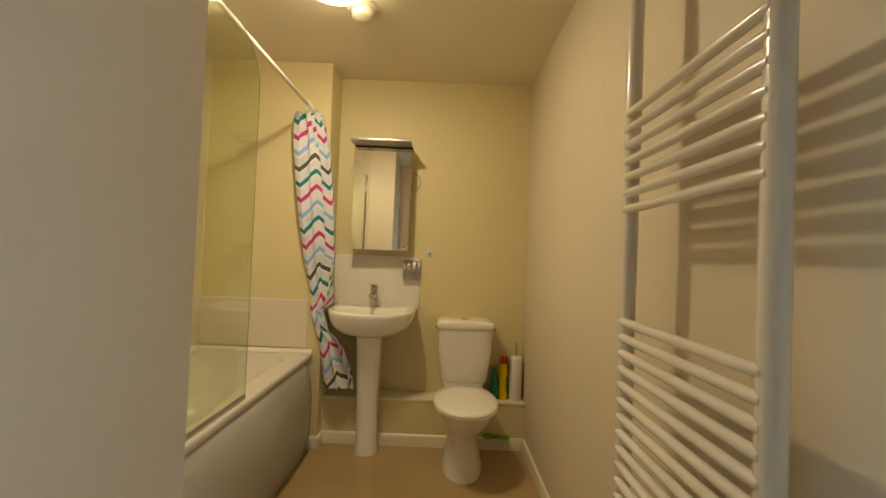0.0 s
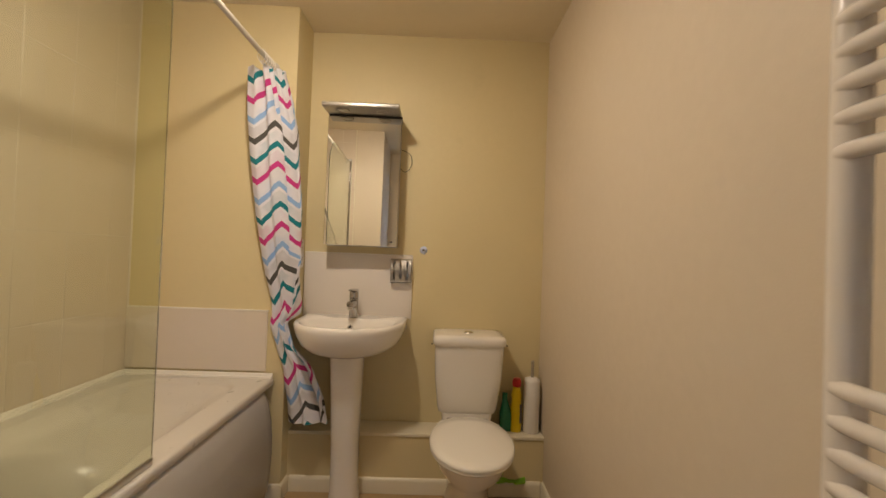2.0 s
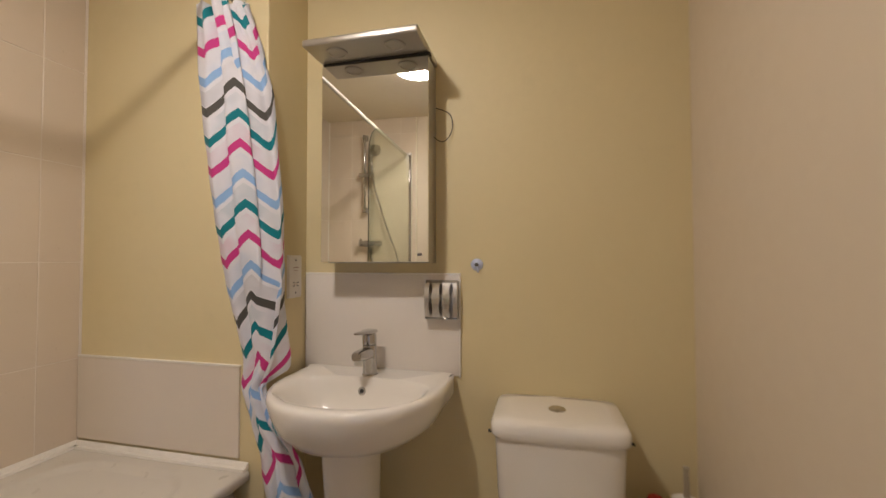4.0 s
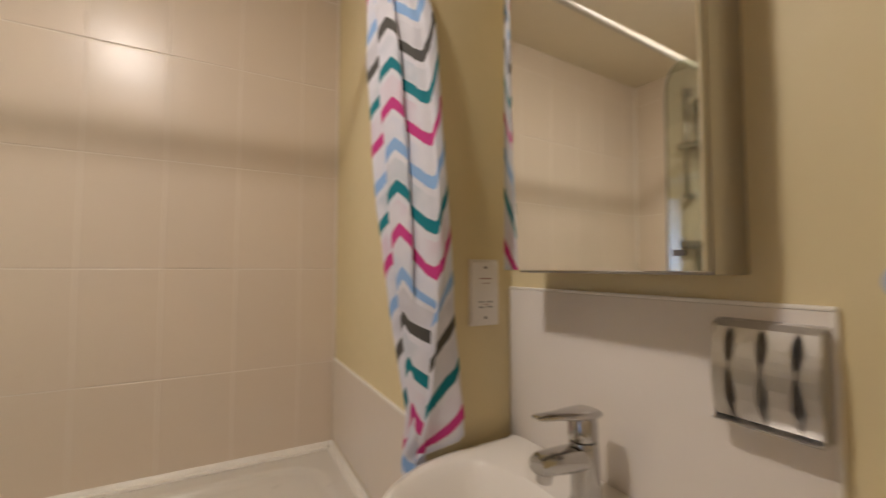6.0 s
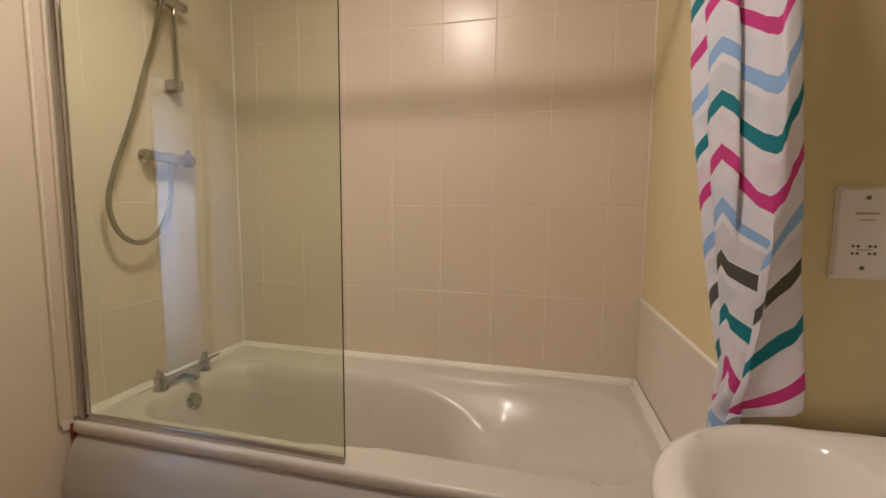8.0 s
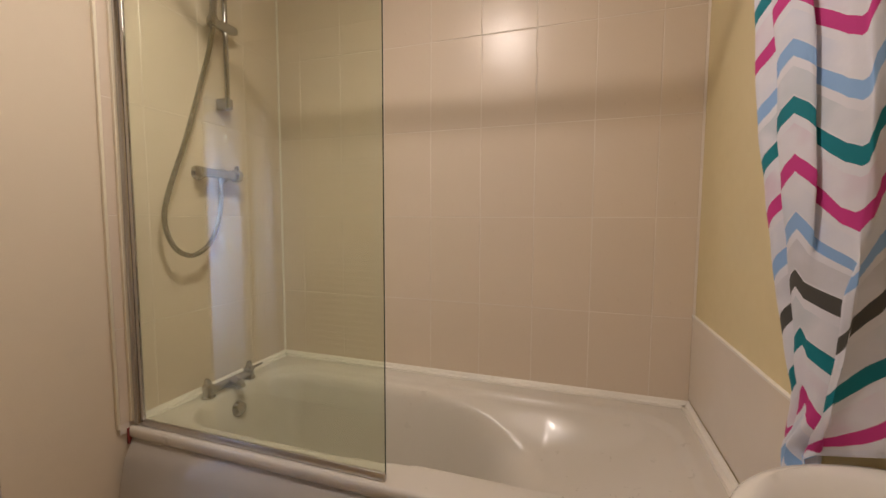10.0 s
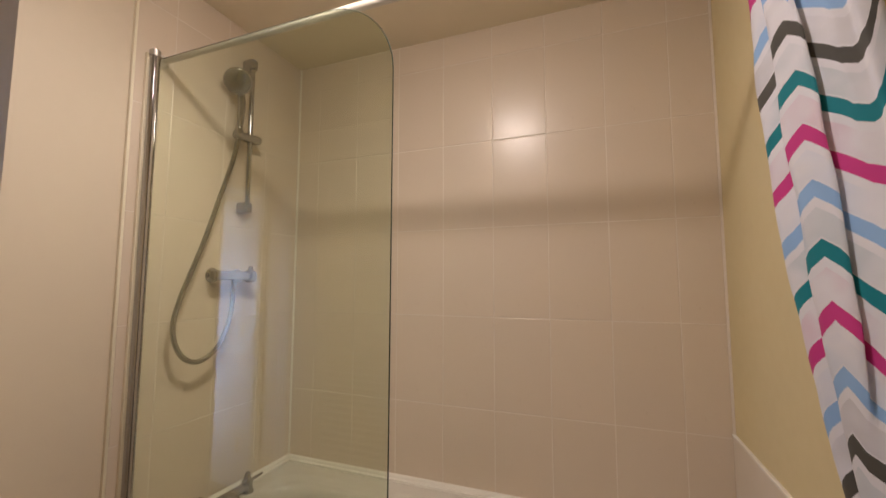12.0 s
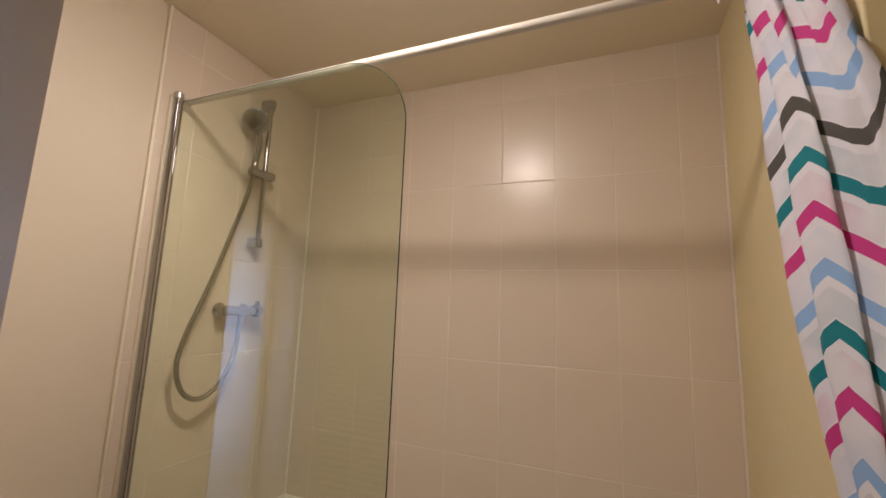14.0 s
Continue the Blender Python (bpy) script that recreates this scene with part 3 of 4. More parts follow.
part("cap", lathe([(0.020, 0.236), (0.023, 0.240), (0.024, 0.262), (0.019, 0.278), (0.0, 0.282)], (0.757, 2.69, LZ), n=24), M_RED, bott, "red screw cap", smooth=0.9)
part("label", box((0.772, 2.6645, LZ + 0.05), (0.782, 2.668, LZ + 0.15), 0.001), M_INK, bott, "dark printed label")
gbot = thing("spray_bottle", "green plastic cleaner bottle half hidden by the toilet", "bottle")
part("bottle", rings([superloop(0.705, 2.70, 0.030, 0.024, LZ + 0.001, 3), superloop(0.705, 2.70, 0.033, 0.026, LZ + 0.012, 3), superloop(0.705, 2.70, 0.033, 0.026, LZ + 0.09, 3), superloop(0.700, 2.70, 0.022, 0.020, LZ + 0.13, 2.5), superloop(0.697, 2.70, 0.013, 0.013, LZ + 0.165, 2)]), M_GREEN, gbot, smooth=0.9)
part("cap", lathe([(0.013, 0.165), (0.014, 0.169), (0.014, 0.195), (0.0, 0.198)], (0.697, 2.70, LZ), n=20), M_GREEN, gbot, smooth=0.9)


def cloth_lump():
    bm = bmesh.new()
    nx, nz = 28, 12
    vs = []
    for i in range(nx + 1):
        row = []
        for j in range(nz + 1):
            u, v = i / nx, j / nz
            x = 0.635 + 0.165 * u
            d = 0.016 + 0.010 * math.sin(9 * u + 3 * v) + 0.006 * noise.noise((u * 7, v * 5, 1.0))
            z = 0.070 + 0.034 * v * (0.75 + 0.25 * math.sin(6 * u + 1))
            row.append(bm.verts.new((x, LEDGE_Y - 0.004 - d * math.sin(math.pi * min(1.0, 0.15 + 0.8 * v)), z + 0.004 * noise.noise((u * 9, 0, v)))))
        vs.append(row)
    for i in range(nx):
        for j in range(nz):
            bm.faces.new((vs[i][j], vs[i + 1][j], vs[i + 1][j + 1], vs[i][j + 1]))
    bmesh.ops.solidify(bm, geom=bm.faces[:], thickness=0.004)
    return bm


tagged(emit("cleaning_cloth", cloth_lump(), M_CLOTH), "bright green cleaning cloth tucked on the skirting", "cloth")

# ---- mirror cabinet ----
CX0, CX1, CZ0, CZ1, CYF = -0.288, 0.092, 1.258, 1.937, 2.659
cab = thing("mirror_cabinet", "grey bathroom cabinet with mirror door and light canopy", "cabinet")
part("body", box((CX0 + 0.008, CYF + 0.026, CZ0 - 0.004), (CX1 - 0.004, YN, CZ1), 0.002), M_ALU, cab)
mdoor = part("door", box((CX0 + 0.002, CYF + 0.006, CZ0), (CX1 - 0.002, CYF + 0.022, CZ1 - 0.002), 0.001), M_ALU, cab)
part("mirror", box((CX0, CYF, CZ0), (CX1, CYF + 0.005, CZ1 - 0.004), 0.0012, 1), M_MIRROR, mdoor, "plain mirror glass", smooth=0)
mdoor.matrix_basis = Matrix.Translation((CX1, CYF + 0.019, CZ0)) @ pose(0, 0, 0, -0.3, 0, 1.1) @ Matrix.Translation((-CX1, -CYF - 0.022, -CZ0))
can = part("canopy", box((CX0 - 0.004, 2.532, 1.943), (CX1 + 0.002, YN, 1.966), 0.006, 3), M_ALU, cab, "satin metal canopy")
part("gap_strip", box((CX0 + 0.004, CYF - 0.006, 1.937), (CX1 + 0.006, CYF + 0.02, 1.9435), 0.001), M_DARK, cab, "dark gap under the canopy")
for dx in (-0.10, 0.10):
    part("downlight", lathe([(0.030, 0.0), (0.034, 0.0), (0.034, -0.004), (0.026, -0.005), (0.024, -0.001), (0.0, -0.001)], ((CX0 + CX1) / 2 + dx, 2.590, 1.943), n=28), M_ALU, can, "unlit round downlight")
part("badge", box((0.055, CYF - 0.0012, 1.278), (0.070, CYF - 0.0002, 1.286)), M_INK, mdoor, "small grey mark")
cord = thing("light_flex", "thin dark cable looping out beside the cabinet", "cable")
part("cable", tube(spline([(CX1 - 0.006, YN - 0.03, 1.690), (CX1 + 0.022, YN - 0.024, 1.672), (CX1 + 0.046, YN - 0.014, 1.69), (CX1 + 0.058, YN - 0.008, 1.73), (CX1 + 0.045, YN - 0.004, 1.775), (CX1 - 0.006, YN - 0.004, 1.80)], 8), 0.0016, 8), M_CABLE, cord)

# ---- shaver socket, holder and hook ----
sock = thing("shaver_socket", "white plastic shaver socket on the wall return", "socket")
SX = XRET
part("plate", box((SX, 2.652, 1.134), (SX + 0.010, 2.728, 1.279), 0.004, 3), M_PLASTIC, sock)
part("back_box", box((SX - 0.0005, 2.650, 1.130), (SX + 0.004, 2.730, 1.283), 0.001), M_PLASTIC, sock)
for z in (1.264, 1.149):
    part("screw", lathe([(0.0036, 0.0), (0.003, 0.0012), (0.0, 0.0014)], (SX + 0.010, 2.690, z), (1, 0, 0), 12), M_INK, sock, "small screw head")
part("print", box((SX + 0.0100, 2.674, 1.237), (SX + 0.0106, 2.706, 1.240)), M_REDINK, sock, "small red print")
part("print", box((SX + 0.0100, 2.680, 1.227), (SX + 0.0106, 2.700, 1.229)), M_REDINK, sock, "small faded print")
for dy in (-0.015, -0.008, 0.008, 0.015):
    for dz in (-0.006, 0.006):
        part("pin_hole", lathe([(0.0023, 0.0), (0.0023, 0.0006), (0.0, 0.0006)], (SX + 0.0100, 2.690 + dy, 1.179 + dz), (1, 0, 0), 10), M_INK, sock, "dark pin hole")
part("print", box((SX + 0.0100, 2.680, 1.1785), (SX + 0.0106, 2.700, 1.1800)), M_REDINK, sock, "small red print")

hold = thing("toothbrush_holder", "brushed steel toothbrush holder fixed to the splashback", "toothbrush holder")
HX0, HX1, HZ0, HZ1 = 0.056, 0.170, 1.068, 1.196
part("back_plate", box((HX0, YN - 0.012, HZ0 - 0.004), (HX1, YN - 0.0095, HZ1), 0.0008), M_STEEL, hold)
part("top_lip", rings([[(x, YN - 0.010, HZ1), (x, YN - 0.022, HZ1 - 0.002), (x, YN - 0.030, HZ1 - 0.010), (x, YN - 0.030, HZ1 - 0.012), (x, YN - 0.022, HZ1 - 0.005), (x, YN - 0.010, HZ1 - 0.003)] for x in (HX0, HX1)]), M_STEEL, hold)
for k in range(4):
    x = HX0 + 0.0035 + (HX1 - HX0 - 0.007) * k / 3
    prof = [(0.0, 0.0165), (0.010, 0.0125), (0.022, 0.0105), (0.036, 0.0130), (0.045, 0.0166), (0.052, 0.0158), (0.070, 0.0120), (0.090, 0.0108), (0.106, 0.0140), (0.116, 0.0172)]
    loops = []
    for h, hw in prof:
        z = HZ1 - 0.010 - h
        yy = YN - 0.030 - 0.011 * math.sin(math.pi * h / 0.116)
        hl, hr = (0.0 if k == 0 else hw), (0.0 if k == 3 else hw)
        loops.append([(x - hl - 0.0035 * (k == 0), yy, z), (x + hr + 0.0035 * (k == 3), yy, z), (x + hr + 0.0035 * (k == 3), yy + 0.0015, z), (x - hl - 0.0035 * (k == 0), yy + 0.0015, z)])
    part("front_bar", rings(loops), M_STEEL, hold, smooth=0)
part("bottom_shelf", box((HX0, YN - 0.042, HZ0 - 0.004), (HX1, YN - 0.0095, HZ0 - 0.002), 0.0006), M_STEEL, hold)
part("end_cheek", box((HX0, YN - 0.033, HZ0 - 0.002), (HX0 + 0.0012, YN - 0.012, HZ1 - 0.006)), M_STEEL, hold)
part("end_cheek", box((HX1 - 0.0012, YN - 0.033, HZ0 - 0.002), (HX1, YN - 0.012, HZ1 - 0.006)), M_STEEL, hold)

hk = thing("suction_hook", "pale blue suction hook stuck to the cream wall", "hook")
part("cup", lathe([(0.021, 0.0005), (0.020, 0.003), (0.012, 0.007), (0.007, 0.010), (0.0, 0.011)], (0.232, YN, 1.248), (0, -1, 0), 28), M_BLUEPL, hk, smooth=0.9)
part("knob", lathe([(0.007, 0.009), (0.0065, 0.013), (0.0, 0.014)], (0.232, YN, 1.248), (0, -1, 0), 18), M_INK, hk, "dark centre")
part("hook", tube(spline([(0.232, YN - 0.010, 1.246), (0.236, YN - 0.014, 1.230), (0.238, YN - 0.022, 1.224), (0.238, YN - 0.026, 1.232)], 5), 0.003, 8), M_BLUEPL, hk)

# ---- towel radiator ----
rad = thing("towel_radiator", "tall white enamelled ladder towel radiator on the wall", "radiator")
RX, RY0, RY1 = 0.795, 0.563, 1.012


def upright(y):
    """A D-shaped upright post with rounded ends."""
    n = 20
    sec = [(math.cos(a) * 0.019, math.sin(a) * 0.0215) for a in (2 * math.pi * k / n for k in range(n))]
    zs = [(0.10, 0.5), (0.103, 0.9), (0.108, 1.0), (1.985, 1.0), (1.992, 0.9), (1.995, 0.5)]
    return rings([[(RX + a * s, y + b * s, z) for a, b in sec] for z, s in zs])


part("upright", upright(RY0), M_ENAMEL, rad, smooth=0.9)
part("upright", upright(RY1), M_ENAMEL, rad, smooth=0.9)
bar_bm = tube([(RX - 0.010, RY0, 0), (RX - 0.012, RY0 + 0.02, 0), (RX - 0.013, RY1 - 0.02, 0), (RX - 0.010, RY1, 0)], 0.0112, 16)
first = part("bar", bar_bm, M_ENAMEL, rad, smooth=0.9)
bar_z = [1.366 + 0.0404 * k for k in range(7)] + [1.085 - 0.0392 * k for k in range(24)]
first.location.z = bar_z[0]
for z in bar_z[1:]:
    o = new("bar", first.data)
    o.parent, o.location = rad, (0, 0, z)
for y in (RY0, RY1):
    for z in (0.16, 1.955):
        part("bracket", lathe([(0.014, 0.0), (0.014, 0.006), (0.008, 0.010), (0.008, XR - RX - 0.008)], (XR, y, z), (-1, 0, 0), 16), M_ENAMEL, rad)


# ---- bath screen ----
screen = thing("bath_screen", "hinged clear glass bath screen with chrome profile", "shower screen")
GX, GY0, GY1, GZ0, GZ1, GR = -0.490, 0.862, 1.712, 0.612, 2.100, 0.20


def glass_sheet():
    out = [(GY0, GZ0), (GY1, GZ0)]
    for k in range(17):
        a = math.pi / 2 * k / 16
        out.append((GY1 - GR + GR * math.cos(a), GZ1 - GR + GR * math.sin(a)))
    out.append((GY0, GZ1))
    return rings([[(GX + dx, y, z) for y, z in out] for dx in (-0.0028, 0.0028)])


def edge_line():
    pts = [(GX, GY1, GZ0)]
    pts += [(GX, GY1, GZ1 - GR - 0.01)]
    for k in range(17):
        a = math.pi / 2 * k / 16
        pts.append((GX, GY1 - GR + GR * math.cos(a), GZ1 - GR + GR * math.sin(a)))
    pts.append((GX, GY0, GZ1))
    return tube(pts, 0.0014, 6)


g = part("glass", glass_sheet(), M_GLASS, screen, "clear greenish glass", smooth=0.3)
g.visible_shadow = False
part("glass_edge", edge_line(), M_GLASSEDGE, screen, "dark polished edge", smooth=0)
part("wall_channel", box((GX - 0.014, YT, 0.610), (GX + 0.016, YT + 0.012, 2.128), 0.002), M_TRIM, screen, "white wall channel")
part("profile", tube([(GX, YT + 0.024, 0.604), (GX, YT + 0.024, 2.118)], 0.013, 20), M_CHROME, screen, "chrome hinge profile")
part("profile_rib", box((GX - 0.006, YT + 0.034, 0.606), (GX + 0.006, YT + 0.050, 2.112), 0.002), M_CHROME, screen)
part("profile_cap", lathe([(0.0155, 0.0), (0.0155, 0.018), (0.012, 0.022), (0.0, 0.022)], (GX, YT + 0.024, 2.116), n=24), M_STEEL, screen, "metal cap")
part("bottom_seal", box((GX - 0.006, GY0 - 0.01, 0.5965), (GX + 0.006, GY1, 0.618), 0.002), M_STEEL, screen, "grey sealing strip")

# ---- curtain rail ----
rail = thing("curtain_rail", "slim white shower curtain rail between two walls", "curtain rail")
RLX, RLZ = -0.530, 2.122
part("tube", tube([(RLX, YT + 0.002, RLZ), (RLX, YB + 0.004, RLZ)], 0.0115, 20), M_ROD, rail)
for y, s in ((YT, 1), (YB + 0.006, -1)):
    part("flange", lathe([(0.024, 0.0), (0.024, 0.005), (0.016, 0.014), (0.013, 0.02)], (RLX, y, RLZ), (0, s, 0), 24), M_ROD, rail)

# ---- shower curtain ----
curtain = thing("shower_curtain", "white shower curtain with coloured chevrons, gathered on its rail", "curtain")


def drape():
    """A gathered cloth: folds that drift and narrow from the rail down past the basin."""
    # height; left edge, front ridge, deep fold and right edge in the plan
    keys = [(2.092, (-0.628, 2.462), (-0.545, 2.436), (-0.482, 2.472), (-0.462, 2.490)),
            (1.930, (-0.629, 2.469), (-0.527, 2.454), (-0.440, 2.500), (-0.425, 2.530)),
            (1.800, (-0.622, 2.471), (-0.514, 2.458), (-0.418, 2.518), (-0.402, 2.556)),
            (1.660, (-0.607, 2.477), (-0.504, 2.461), (-0.402, 2.528), (-0.394, 2.562)),
            (1.530, (-0.593, 2.484), (-0.494, 2.469), (-0.388, 2.530), (-0.383, 2.566)),
            (1.420, (-0.580, 2.491), (-0.485, 2.471), (-0.374, 2.532), (-0.378, 2.570)),
            (1.300, (-0.560, 2.496), (-0.472, 2.478), (-0.366, 2.533), (-0.384, 2.584)),
            (1.200, (-0.545, 2.504), (-0.466, 2.492), (-0.362, 2.531), (-0.386, 2.590)),
            (1.120, (-0.532, 2.513), (-0.458, 2.499), (-0.376, 2.532), (-0.388, 2.597)),
            (1.040, (-0.514, 2.520), (-0.444, 2.506), (-0.386, 2.530), (-0.378, 2.602)),
            (0.950, (-0.494, 2.527), (-0.434, 2.510), (-0.394, 2.520), (-0.366, 2.606)),
            (0.905, (-0.488, 2.526), (-0.440, 2.508), (-0.410, 2.516), (-0.368, 2.606)),
            (0.865, (-0.494, 2.531), (-0.448, 2.498), (-0.424, 2.522), (-0.414, 2.512)),
            (0.760, (-0.468, 2.533), (-0.415, 2.492), (-0.390, 2.520), (-0.378, 2.522)),
            (0.630, (-0.425, 2.532), (-0.352, 2.494), (-0.296, 2.528), (-0.268, 2.530)),
            (0.480, (-0.402, 2.530), (-0.315, 2.490), (-0.245, 2.528), (-0.208, 2.524)),
            (0.388, (-0.395, 2.528), (-0.300, 2.488), (-0.232, 2.526), (-0.192, 2.520))]
    us = [-0.74, -0.62, -0.49, -0.24, -0.15, 0.15, 0.23, 0.46, 0.52, 0.61, 0.96, 1.10]
    slip = [0, 0, 0, 0, 0, -0.06, -0.08, -0.24, -0.14, -0.09, 0.0, 0.0]     # cloth lost in the tuck lower down
    bm = bmesh.new()
    uvl = bm.loops.layers.uv.new("UVMap")
    rows = []
    nz, top, bottom = 130, keys[0][0], keys[-1][0]
    for j in range(nz + 1):
        z = top + (bottom - top) * j / nz
        for k, (p, q) in enumerate(zip(keys, keys[1:])):
            if p[0] >= z >= q[0] - 1e-6:
                o, r = keys[max(0, k - 1)], keys[min(len(keys) - 1, k + 2)]
                t = (p[0] - z) / (p[0] - q[0])
                a, r0, v, e = (Vector(p[i]).lerp(Vector(q[i]), t * t * (3 - 2 * t) * 0.35 + t * 0.65) for i in range(1, 5))
                break
        low = smoothstep(1.15, 0.9, z)
        b = a.lerp(r0, 0.38) + Vector((0, -0.016 + 0.010 * low))
        c = a.lerp(r0, 0.80) + Vector((0.004, 0.020 - 0.008 * low))
        m1 = r0.lerp(v, 0.54) + Vector((0.008, -0.003))
        m2 = r0.lerp(v, 0.46) + Vector((-0.009, 0.002))
        vv = v + Vector((-0.004, 0.012))
        v1, v2 = vv.lerp(m2, 0.22) + Vector((0, -0.008)), vv.lerp(e, 0.30) + Vector((0.006, -0.004))
        # lower down the right-hand panel laps over the middle one
        lap = smoothstep(1.27, 1.12, z)
        m1 = m1.lerp(r0.lerp(v, 0.40) + Vector((0, -0.004)), lap)
        m2 = m2.lerp(r0.lerp(v, 0.72), lap)
        v1, vv, v2 = v1.lerp(v + Vector((0.004, 0.014)), lap), vv.lerp(v + Vector((0.013, 0.009)), lap), v2.lerp(v + Vector((-0.002, -0.007)), lap)
        ctrl = [a + Vector((0.035, 0.020)), a, b, c, r0, m1, m2, v1, vv, v2, e, e + Vector((-0.022, 0.010))]
        fine = []
        for p, q in zip(ctrl, ctrl[1:]):
            fine += [p.lerp(q, k / 5) for k in range(5)]
        fine.append(ctrl[-1])
        for _ in range(1):
            fine = [fine[0]] + [fine[k] * 0.5 + (fine[k - 1] + fine[k + 1]) * 0.25 for k in range(1, len(fine) - 1)] + [fine[-1]]
        row = []
        for i, p in enumerate(fine):
            f = i / 5
            n = min(int(f), 10)
            u = us[n] + (us[n + 1] - us[n]) * (f - n)
            u += lap * (slip[n] + (slip[n + 1] - slip[n]) * (f - n))
            wob = 0.006 * noise.noise((u * 3, z * 3.0, 3.0)) + 0.003 * noise.noise((u * 9, z * 9, 8.0))
            wob += 0.010 * low * noise.noise((u * 4, z * 8, 5.0))
            wob += 0.009 * smoothstep(1.72, 2.05, z) * math.sin(u * 21) + 0.0016 * math.sin(u * 17 + 5 * noise.noise((z * 2, 4, 1)))
            x, y = p.x + 0.4 * wob, p.y + wob
            zz = z - 0.010 * smoothstep(2.03, 2.092, z) * (1 - math.cos(u * 12)) + 0.014 * noise.noise((u * 3, 1, 1)) * smoothstep(0.6, 0.40, z)
            lim = YB - 0.003 if x < XRET else LEDGE_Y - 0.012
            row.append((bm.verts.new((x, min(y, lim), zz)), (u, (2.139 - zz) / 0.0955)))
        rows.append(row)
    for q0, q1 in zip(rows, rows[1:]):
        for k in range(len(q0) - 1):
            quad = (q0[k], q0[k + 1], q1[k + 1], q1[k])
            f = bm.faces.new([q[0] for q in quad])
            for lp, q in zip(f.loops, quad):
                lp[uvl].uv = q[1]
    return bm


part("cloth", drape(), M_CURTAIN, curtain, smooth=3.0)
for k in range(6):
    y = 2.39 + 0.021 * k
    part("ring", tube([(RLX + 0.019 * math.cos(a), y + 0.004 * math.sin(a), RLZ - 0.012 + 0.030 * math.sin(a)) for a in (2 * math.pi * i / 18 for i in range(19))], 0.0022, 6, False), M_PLASTIC, curtain, "white plastic curtain ring")

# ---- shower ----
shower = thing("shower_set", "chrome shower set with slide rail, handset and hose", "shower")
HX, HY = -0.862, YT + 0.045
part("slide_rail", tube([(HX, HY, 1.668), (HX, HY, 2.292)], 0.0095, 20), M_CHROME, shower)
for z in (2.276, 1.686):
    part("bracket", rings([superloop(HX, YT + 0.0005, 0.019, 0.0005, z - 0.019, 4, 24), superloop(HX, YT + 0.03, 0.017, 0.030, z - 0.018, 4, 24), superloop(HX, YT + 0.03, 0.018, 0.031, z + 0.017, 4, 24), superloop(HX, YT + 0.028, 0.013, 0.024, z + 0.021, 4, 24)]), M_CHROME, shower)
part("slider", tube([(HX + 0.084, HY + 0.016, 1.956), (HX + 0.078, HY + 0.016, 1.957), (HX + 0.050, HY + 0.010, 1.960), (HX + 0.015, HY, 1.966), (HX - 0.030, HY, 1.970), (HX - 0.046, HY, 1.972), (HX - 0.052, HY, 1.972)], [0.014, 0.019, 0.016, 0.020, 0.019, 0.016, 0.010], 20), M_CHROME, shower, smooth=0.9)
part("slider_collar", lathe([(0.017, -0.020), (0.018, -0.010), (0.0155, 0.018), (0.014, 0.020)], (HX + 0.068, HY + 0.016, 1.962), (-0.06, 0.0, 1), 24), M_CHROME, shower, "chrome conical handset holder", smooth=0.9)
AIM = Vector((0.52, 0.62, -0.58)).normalized()
HEAD = Vector((HX + 0.092, HY + 0.026, 2.160))
hs = part("handset", tube(spline([(HX + 0.070, HY + 0.016, 1.938), (HX + 0.066, HY + 0.016, 2.00), (HX + 0.056, HY + 0.012, 2.07), (HX + 0.056, HY + 0.004, 2.125), tuple(HEAD - AIM * 0.018)], 6), [0.010] * 3 + [0.0125] * 8 + [0.0145] * 8 + [0.017] * 4 + [0.020] * 2, 18), M_CHROME, shower, smooth=0.9)
part("head", lathe([(0.0, -0.030), (0.020, -0.027), (0.038, -0.016), (0.049, -0.002), (0.051, 0.005), (0.048, 0.010), (0.043, 0.011)], tuple(HEAD), tuple(AIM), 40), M_CHROME, hs, "round chrome spray head", smooth=0.9)
part("spray_face", lathe([(0.043, 0.0095), (0.036, 0.013), (0.020, 0.016), (0.0, 0.017)], tuple(HEAD), tuple(AIM), 40), M_FACE, hs, "smooth grey spray face", smooth=0.9)
part("valve", tube([(-0.722, YT + 0.048, 1.416), (-0.726, YT + 0.048, 1.416), (-0.744, YT + 0.048, 1.416), (-0.747, YT + 0.048, 1.416), (-0.876, YT + 0.048, 1.416), (-0.878, YT + 0.048, 1.416), (-0.900, YT + 0.048, 1.416), (-0.904, YT + 0.048, 1.416)], [0.0165, 0.0205, 0.0205, 0.0175, 0.0175, 0.0245, 0.0245, 0.0205], 24), M_CHROME, shower, "chrome thermostatic bar valve")
for x in (-0.758, -0.866):
    part("valve_union", lathe([(0.028, 0.0), (0.028, 0.004), (0.016, 0.010), (0.014, 0.036)], (x, YT, 1.416), (0, 1, 0), 20), M_CHROME, shower)
part("valve_lever", box((-0.898, YT + 0.040, 1.432), (-0.884, YT + 0.056, 1.456), 0.004), M_CHROME, shower)
hose_pts = spline([(HX + 0.070, HY + 0.016, 1.940), (-0.770, HY + 0.016, 1.84), (-0.725, HY + 0.016, 1.70), (-0.665, HY + 0.018, 1.52), (-0.595, HY + 0.020, 1.34), (-0.575, HY + 0.020, 1.24), (-0.605, HY + 0.020, 1.155), (-0.672, HY + 0.018, 1.122), (-0.750, HY + 0.014, 1.165), (-0.800, HY + 0.008, 1.27), (-0.814, HY + 0.003, 1.398)], 26)
part("hose", tube(hose_pts, [0.0078 + 0.0012 * (k % 2) for k in range(len(hose_pts))], 10), M_HOSE, shower, "ribbed dull chrome hose", smooth=0)

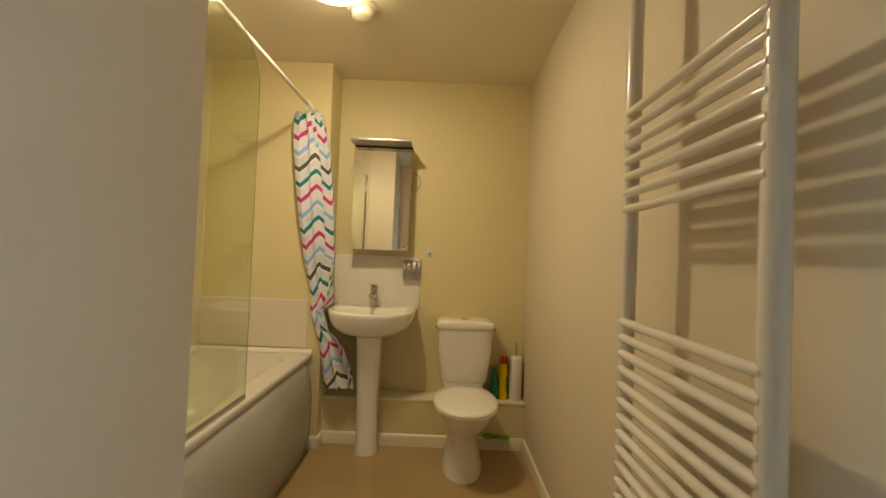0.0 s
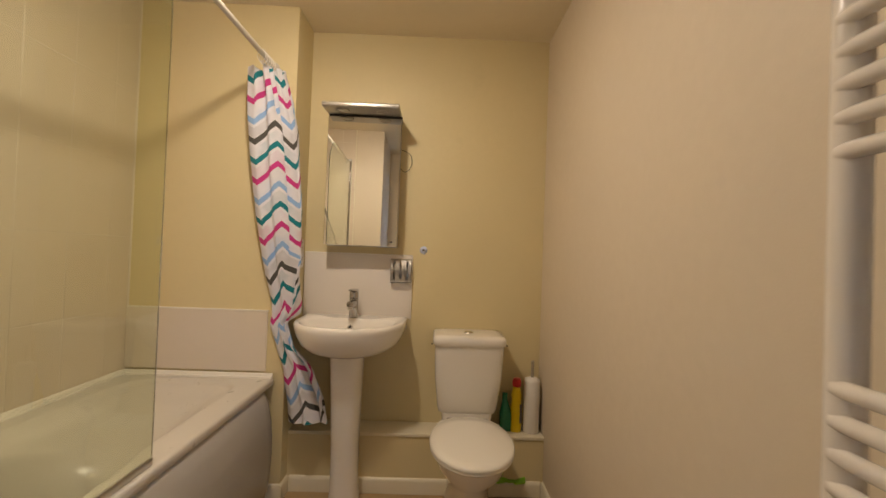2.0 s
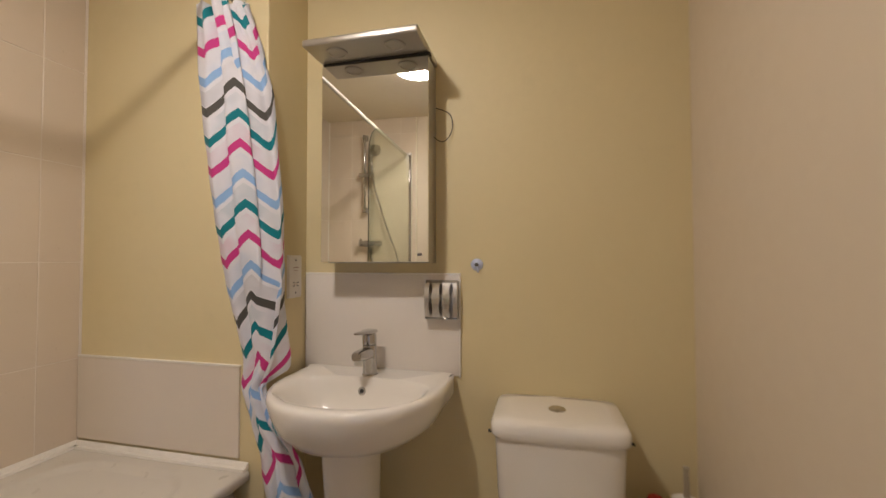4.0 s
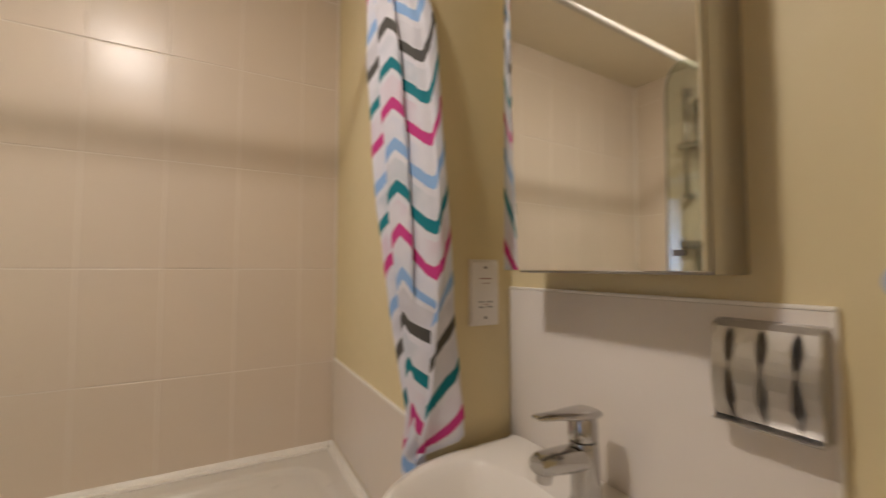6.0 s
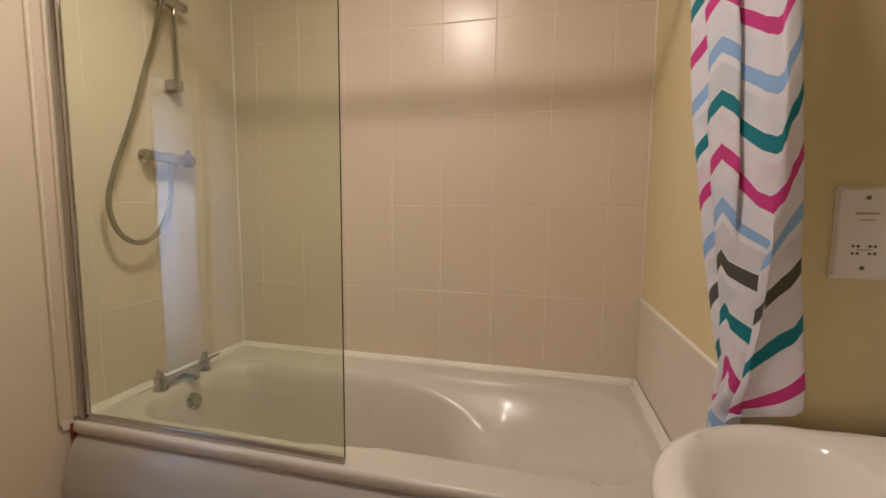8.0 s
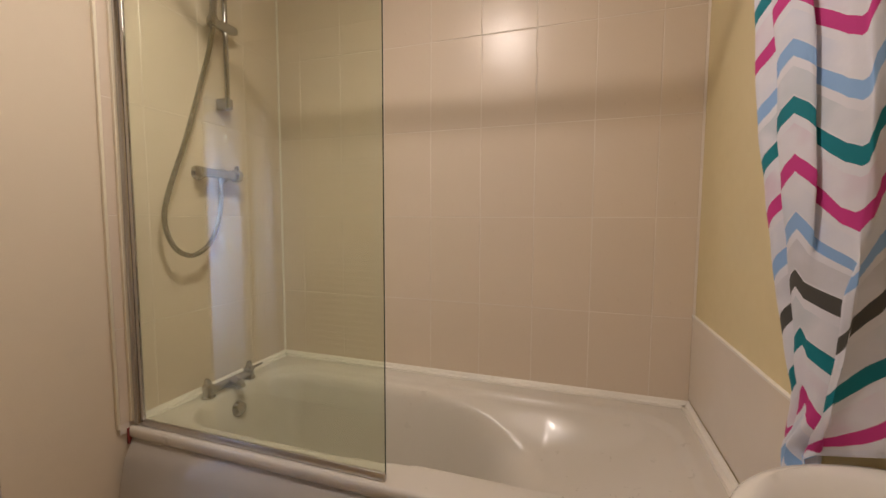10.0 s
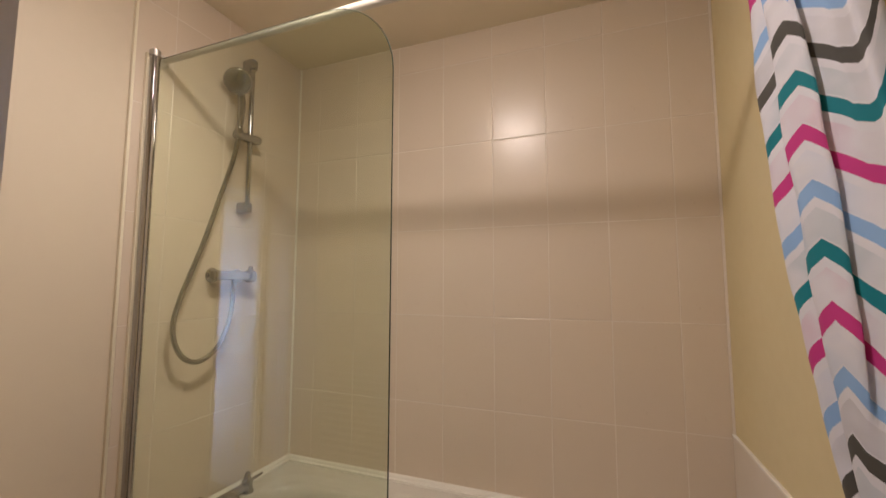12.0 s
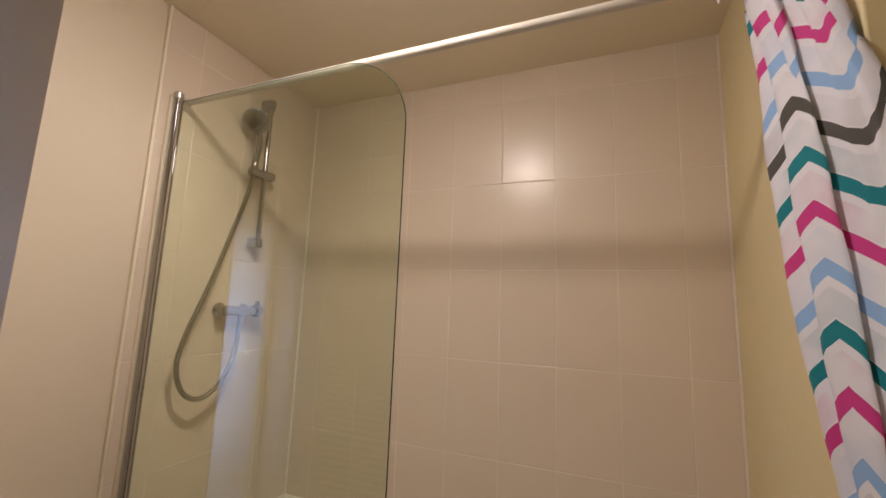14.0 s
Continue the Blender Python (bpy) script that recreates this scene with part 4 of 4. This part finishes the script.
filler = thing("bath_filler", "chrome deck-mounted bath filler tap on the bath rim", "tap")
FY = YT + 0.062
for x in (-0.712, -0.905):
    part("pillar", lathe([(0.024, 0.0), (0.024, 0.005), (0.018, 0.009), (0.018, 0.030), (0.021, 0.033), (0.021, 0.044), (0.015, 0.049), (0.0, 0.050)], (x, FY, ZR - 0.001), n=24), M_CHROME, filler)
part("bridge", tube([(-0.712, FY, ZR + 0.022), (-0.905, FY, ZR + 0.022)], 0.0160, 18), M_CHROME, filler)
part("spout", tube(spline([(-0.808, FY, ZR + 0.022), (-0.808, FY + 0.028, ZR + 0.026), (-0.808, FY + 0.050, ZR + 0.020), (-0.808, FY + 0.058, ZR + 0.004)], 6), 0.0160, 16), M_CHROME, filler)
for x, k in ((-0.712, 1), (-0.905, -1)):
    part("handle", rings([superloop(x, FY, 0.0085, 0.014, ZR + 0.046, 3, 20), superloop(x, FY, 0.0075, 0.013, ZR + 0.058, 3, 20), superloop(x + k * 0.003, FY, 0.006, 0.011, ZR + 0.068, 3, 20), superloop(x + k * 0.004, FY, 0.003, 0.007, ZR + 0.071, 3, 20)]), M_CHROME, filler)
part("diverter", tube([(-0.905, FY, ZR + 0.036), (-0.940, FY, ZR + 0.037), (-0.978, FY, ZR + 0.038)], [0.008, 0.006, 0.0045], 12), M_CHROME, filler, "slim side lever")

# ---- ceiling fittings ----
lamp = thing("ceiling_light", "round opal ceiling light, switched on", "ceiling light")
LX, LY = -0.195, 1.702
part("base", lathe([(0.152, 0.0), (0.152, -0.016), (0.146, -0.022), (0.0, -0.022)], (LX, LY, ZC), n=40), M_PLASTIC, lamp)
part("diffuser", lathe([(0.145, -0.0225), (0.145, -0.046), (0.134, -0.066), (0.100, -0.077), (0.05, -0.081), (0.0, -0.082)], (LX, LY, ZC), n=40), M_BOWL, lamp, "glowing opal bowl", smooth=0.9)
part("bulb_glow", lathe([(0.052, -0.078), (0.049, -0.086), (0.036, -0.093), (0.0, -0.096)], (LX, LY, ZC), n=28), M_BULB, lamp, "bright centre of the bowl", smooth=0.9)
valve = thing("ceiling_vent", "small off-white round vent on the ceiling", "vent")
part("ring", lathe([(0.078, 0.0), (0.078, -0.006), (0.066, -0.014), (0.058, -0.016)], (-0.115, 1.955, ZC), n=32), M_TRIM, valve)
part("cone", lathe([(0.050, -0.004), (0.056, -0.030), (0.050, -0.052), (0.030, -0.060), (0.0, -0.062)], (-0.115, 1.955, ZC), n=32), M_TRIM, valve, smooth=0.9)

# ---- wall trim at the tile edge ----
part("tile_trim", box((-0.447, YT - 0.0085, ZR), (-0.438, YT + 0.003, ZC), 0.0025), M_TRIM, wall_tap)
part("tile_bed", box((XL, YT - 0.0086, ZR - 0.02), (-0.447, YT - 0.0014, ZC - 0.001)), M_GROUT, wall_tap, "pale grout", smooth=0)
part("corner_bead", tube([(XL + 0.002, YT + 0.002, ZR + 0.03), (XL + 0.002, YT + 0.002, ZC)], 0.0045, 8), M_SEAL, wall_west)
part("corner_bead", tube([(XL + 0.001, YB + 0.004, 0.92), (XL + 0.001, YB + 0.004, ZC)], 0.0035, 8), M_GROUT, wall_west)

# ---- wall tiles ----
GY, GZ, TW, TH, GAP = 1.989, 1.608, 0.2095, 0.3490, 0.0032


def cuts(first, last, origin, step):
    """Joint lines from first to last, on a grid through origin."""
    k = math.ceil((first - origin) / step + 0.02)
    out = [first]
    while origin + k * step < last - 0.004:
        out.append(origin + k * step)
        k += 1
    return out + [last]


def tile_mesh(w, h, cache={}):
    """A tile with its face towards +z, arrised edges and 8 mm of thickness."""
    key = (round(w, 4), round(h, 4))
    if key not in cache:
        bm = bmesh.new()
        e = 0.0014
        lo = [(-w / 2, -h / 2), (w / 2, -h / 2), (w / 2, h / 2), (-w / 2, h / 2)]
        hi = [(-w / 2 + e, -h / 2 + e), (w / 2 - e, -h / 2 + e), (w / 2 - e, h / 2 - e), (-w / 2 + e, h / 2 - e)]
        rings([[(x, y, 0.0) for x, y in lo], [(x, y, 0.0074) for x, y in lo], [(x, y, 0.0082) for x, y in hi]], bm=bm)
        bmesh.ops.recalc_face_normals(bm, faces=bm.faces[:])
        me = bpy.data.meshes.new("tile")
        bm.to_mesh(me)
        bm.free()
        me.materials.append(M_TILE)
        cache[key] = me
    return cache[key]


rnd = random.Random(7)


def lay(parent, us, vs, place):
    for u0, u1 in zip(us, us[1:]):
        for v0, v1 in zip(vs, vs[1:]):
            if u1 - u0 < 0.02 or v1 - v0 < 0.02:
                continue
            o = new("tile", tile_mesh(u1 - u0 - GAP, v1 - v0 - GAP))
            o.parent = parent
            o.matrix_basis = place((u0 + u1) / 2, (v0 + v1) / 2) @ pose(0, 0, rnd.uniform(-2e-4, 2e-4), rnd.uniform(-0.2, 0.2), rnd.uniform(-0.26, 0.26), 0)


zs = cuts(ZR + 0.012, ZC - 0.001, GZ, TH)
lay(wall_west, cuts(YT, YB, GY, TW), zs, lambda y, z: Matrix.Translation((XL - 0.0082, y, z)) @ Matrix(((0, 0, 1, 0), (1, 0, 0, 0), (0, 1, 0, 0), (0, 0, 0, 1))))
lay(wall_tap, cuts(XL + 0.002, -0.447, XL + TW * 0.98, TW), zs, lambda x, z: Matrix.Translation((x, YT - 0.0087, z)) @ Matrix(((-1, 0, 0, 0), (0, 0, 1, 0), (0, 1, 0, 0), (0, 0, 0, 1))))
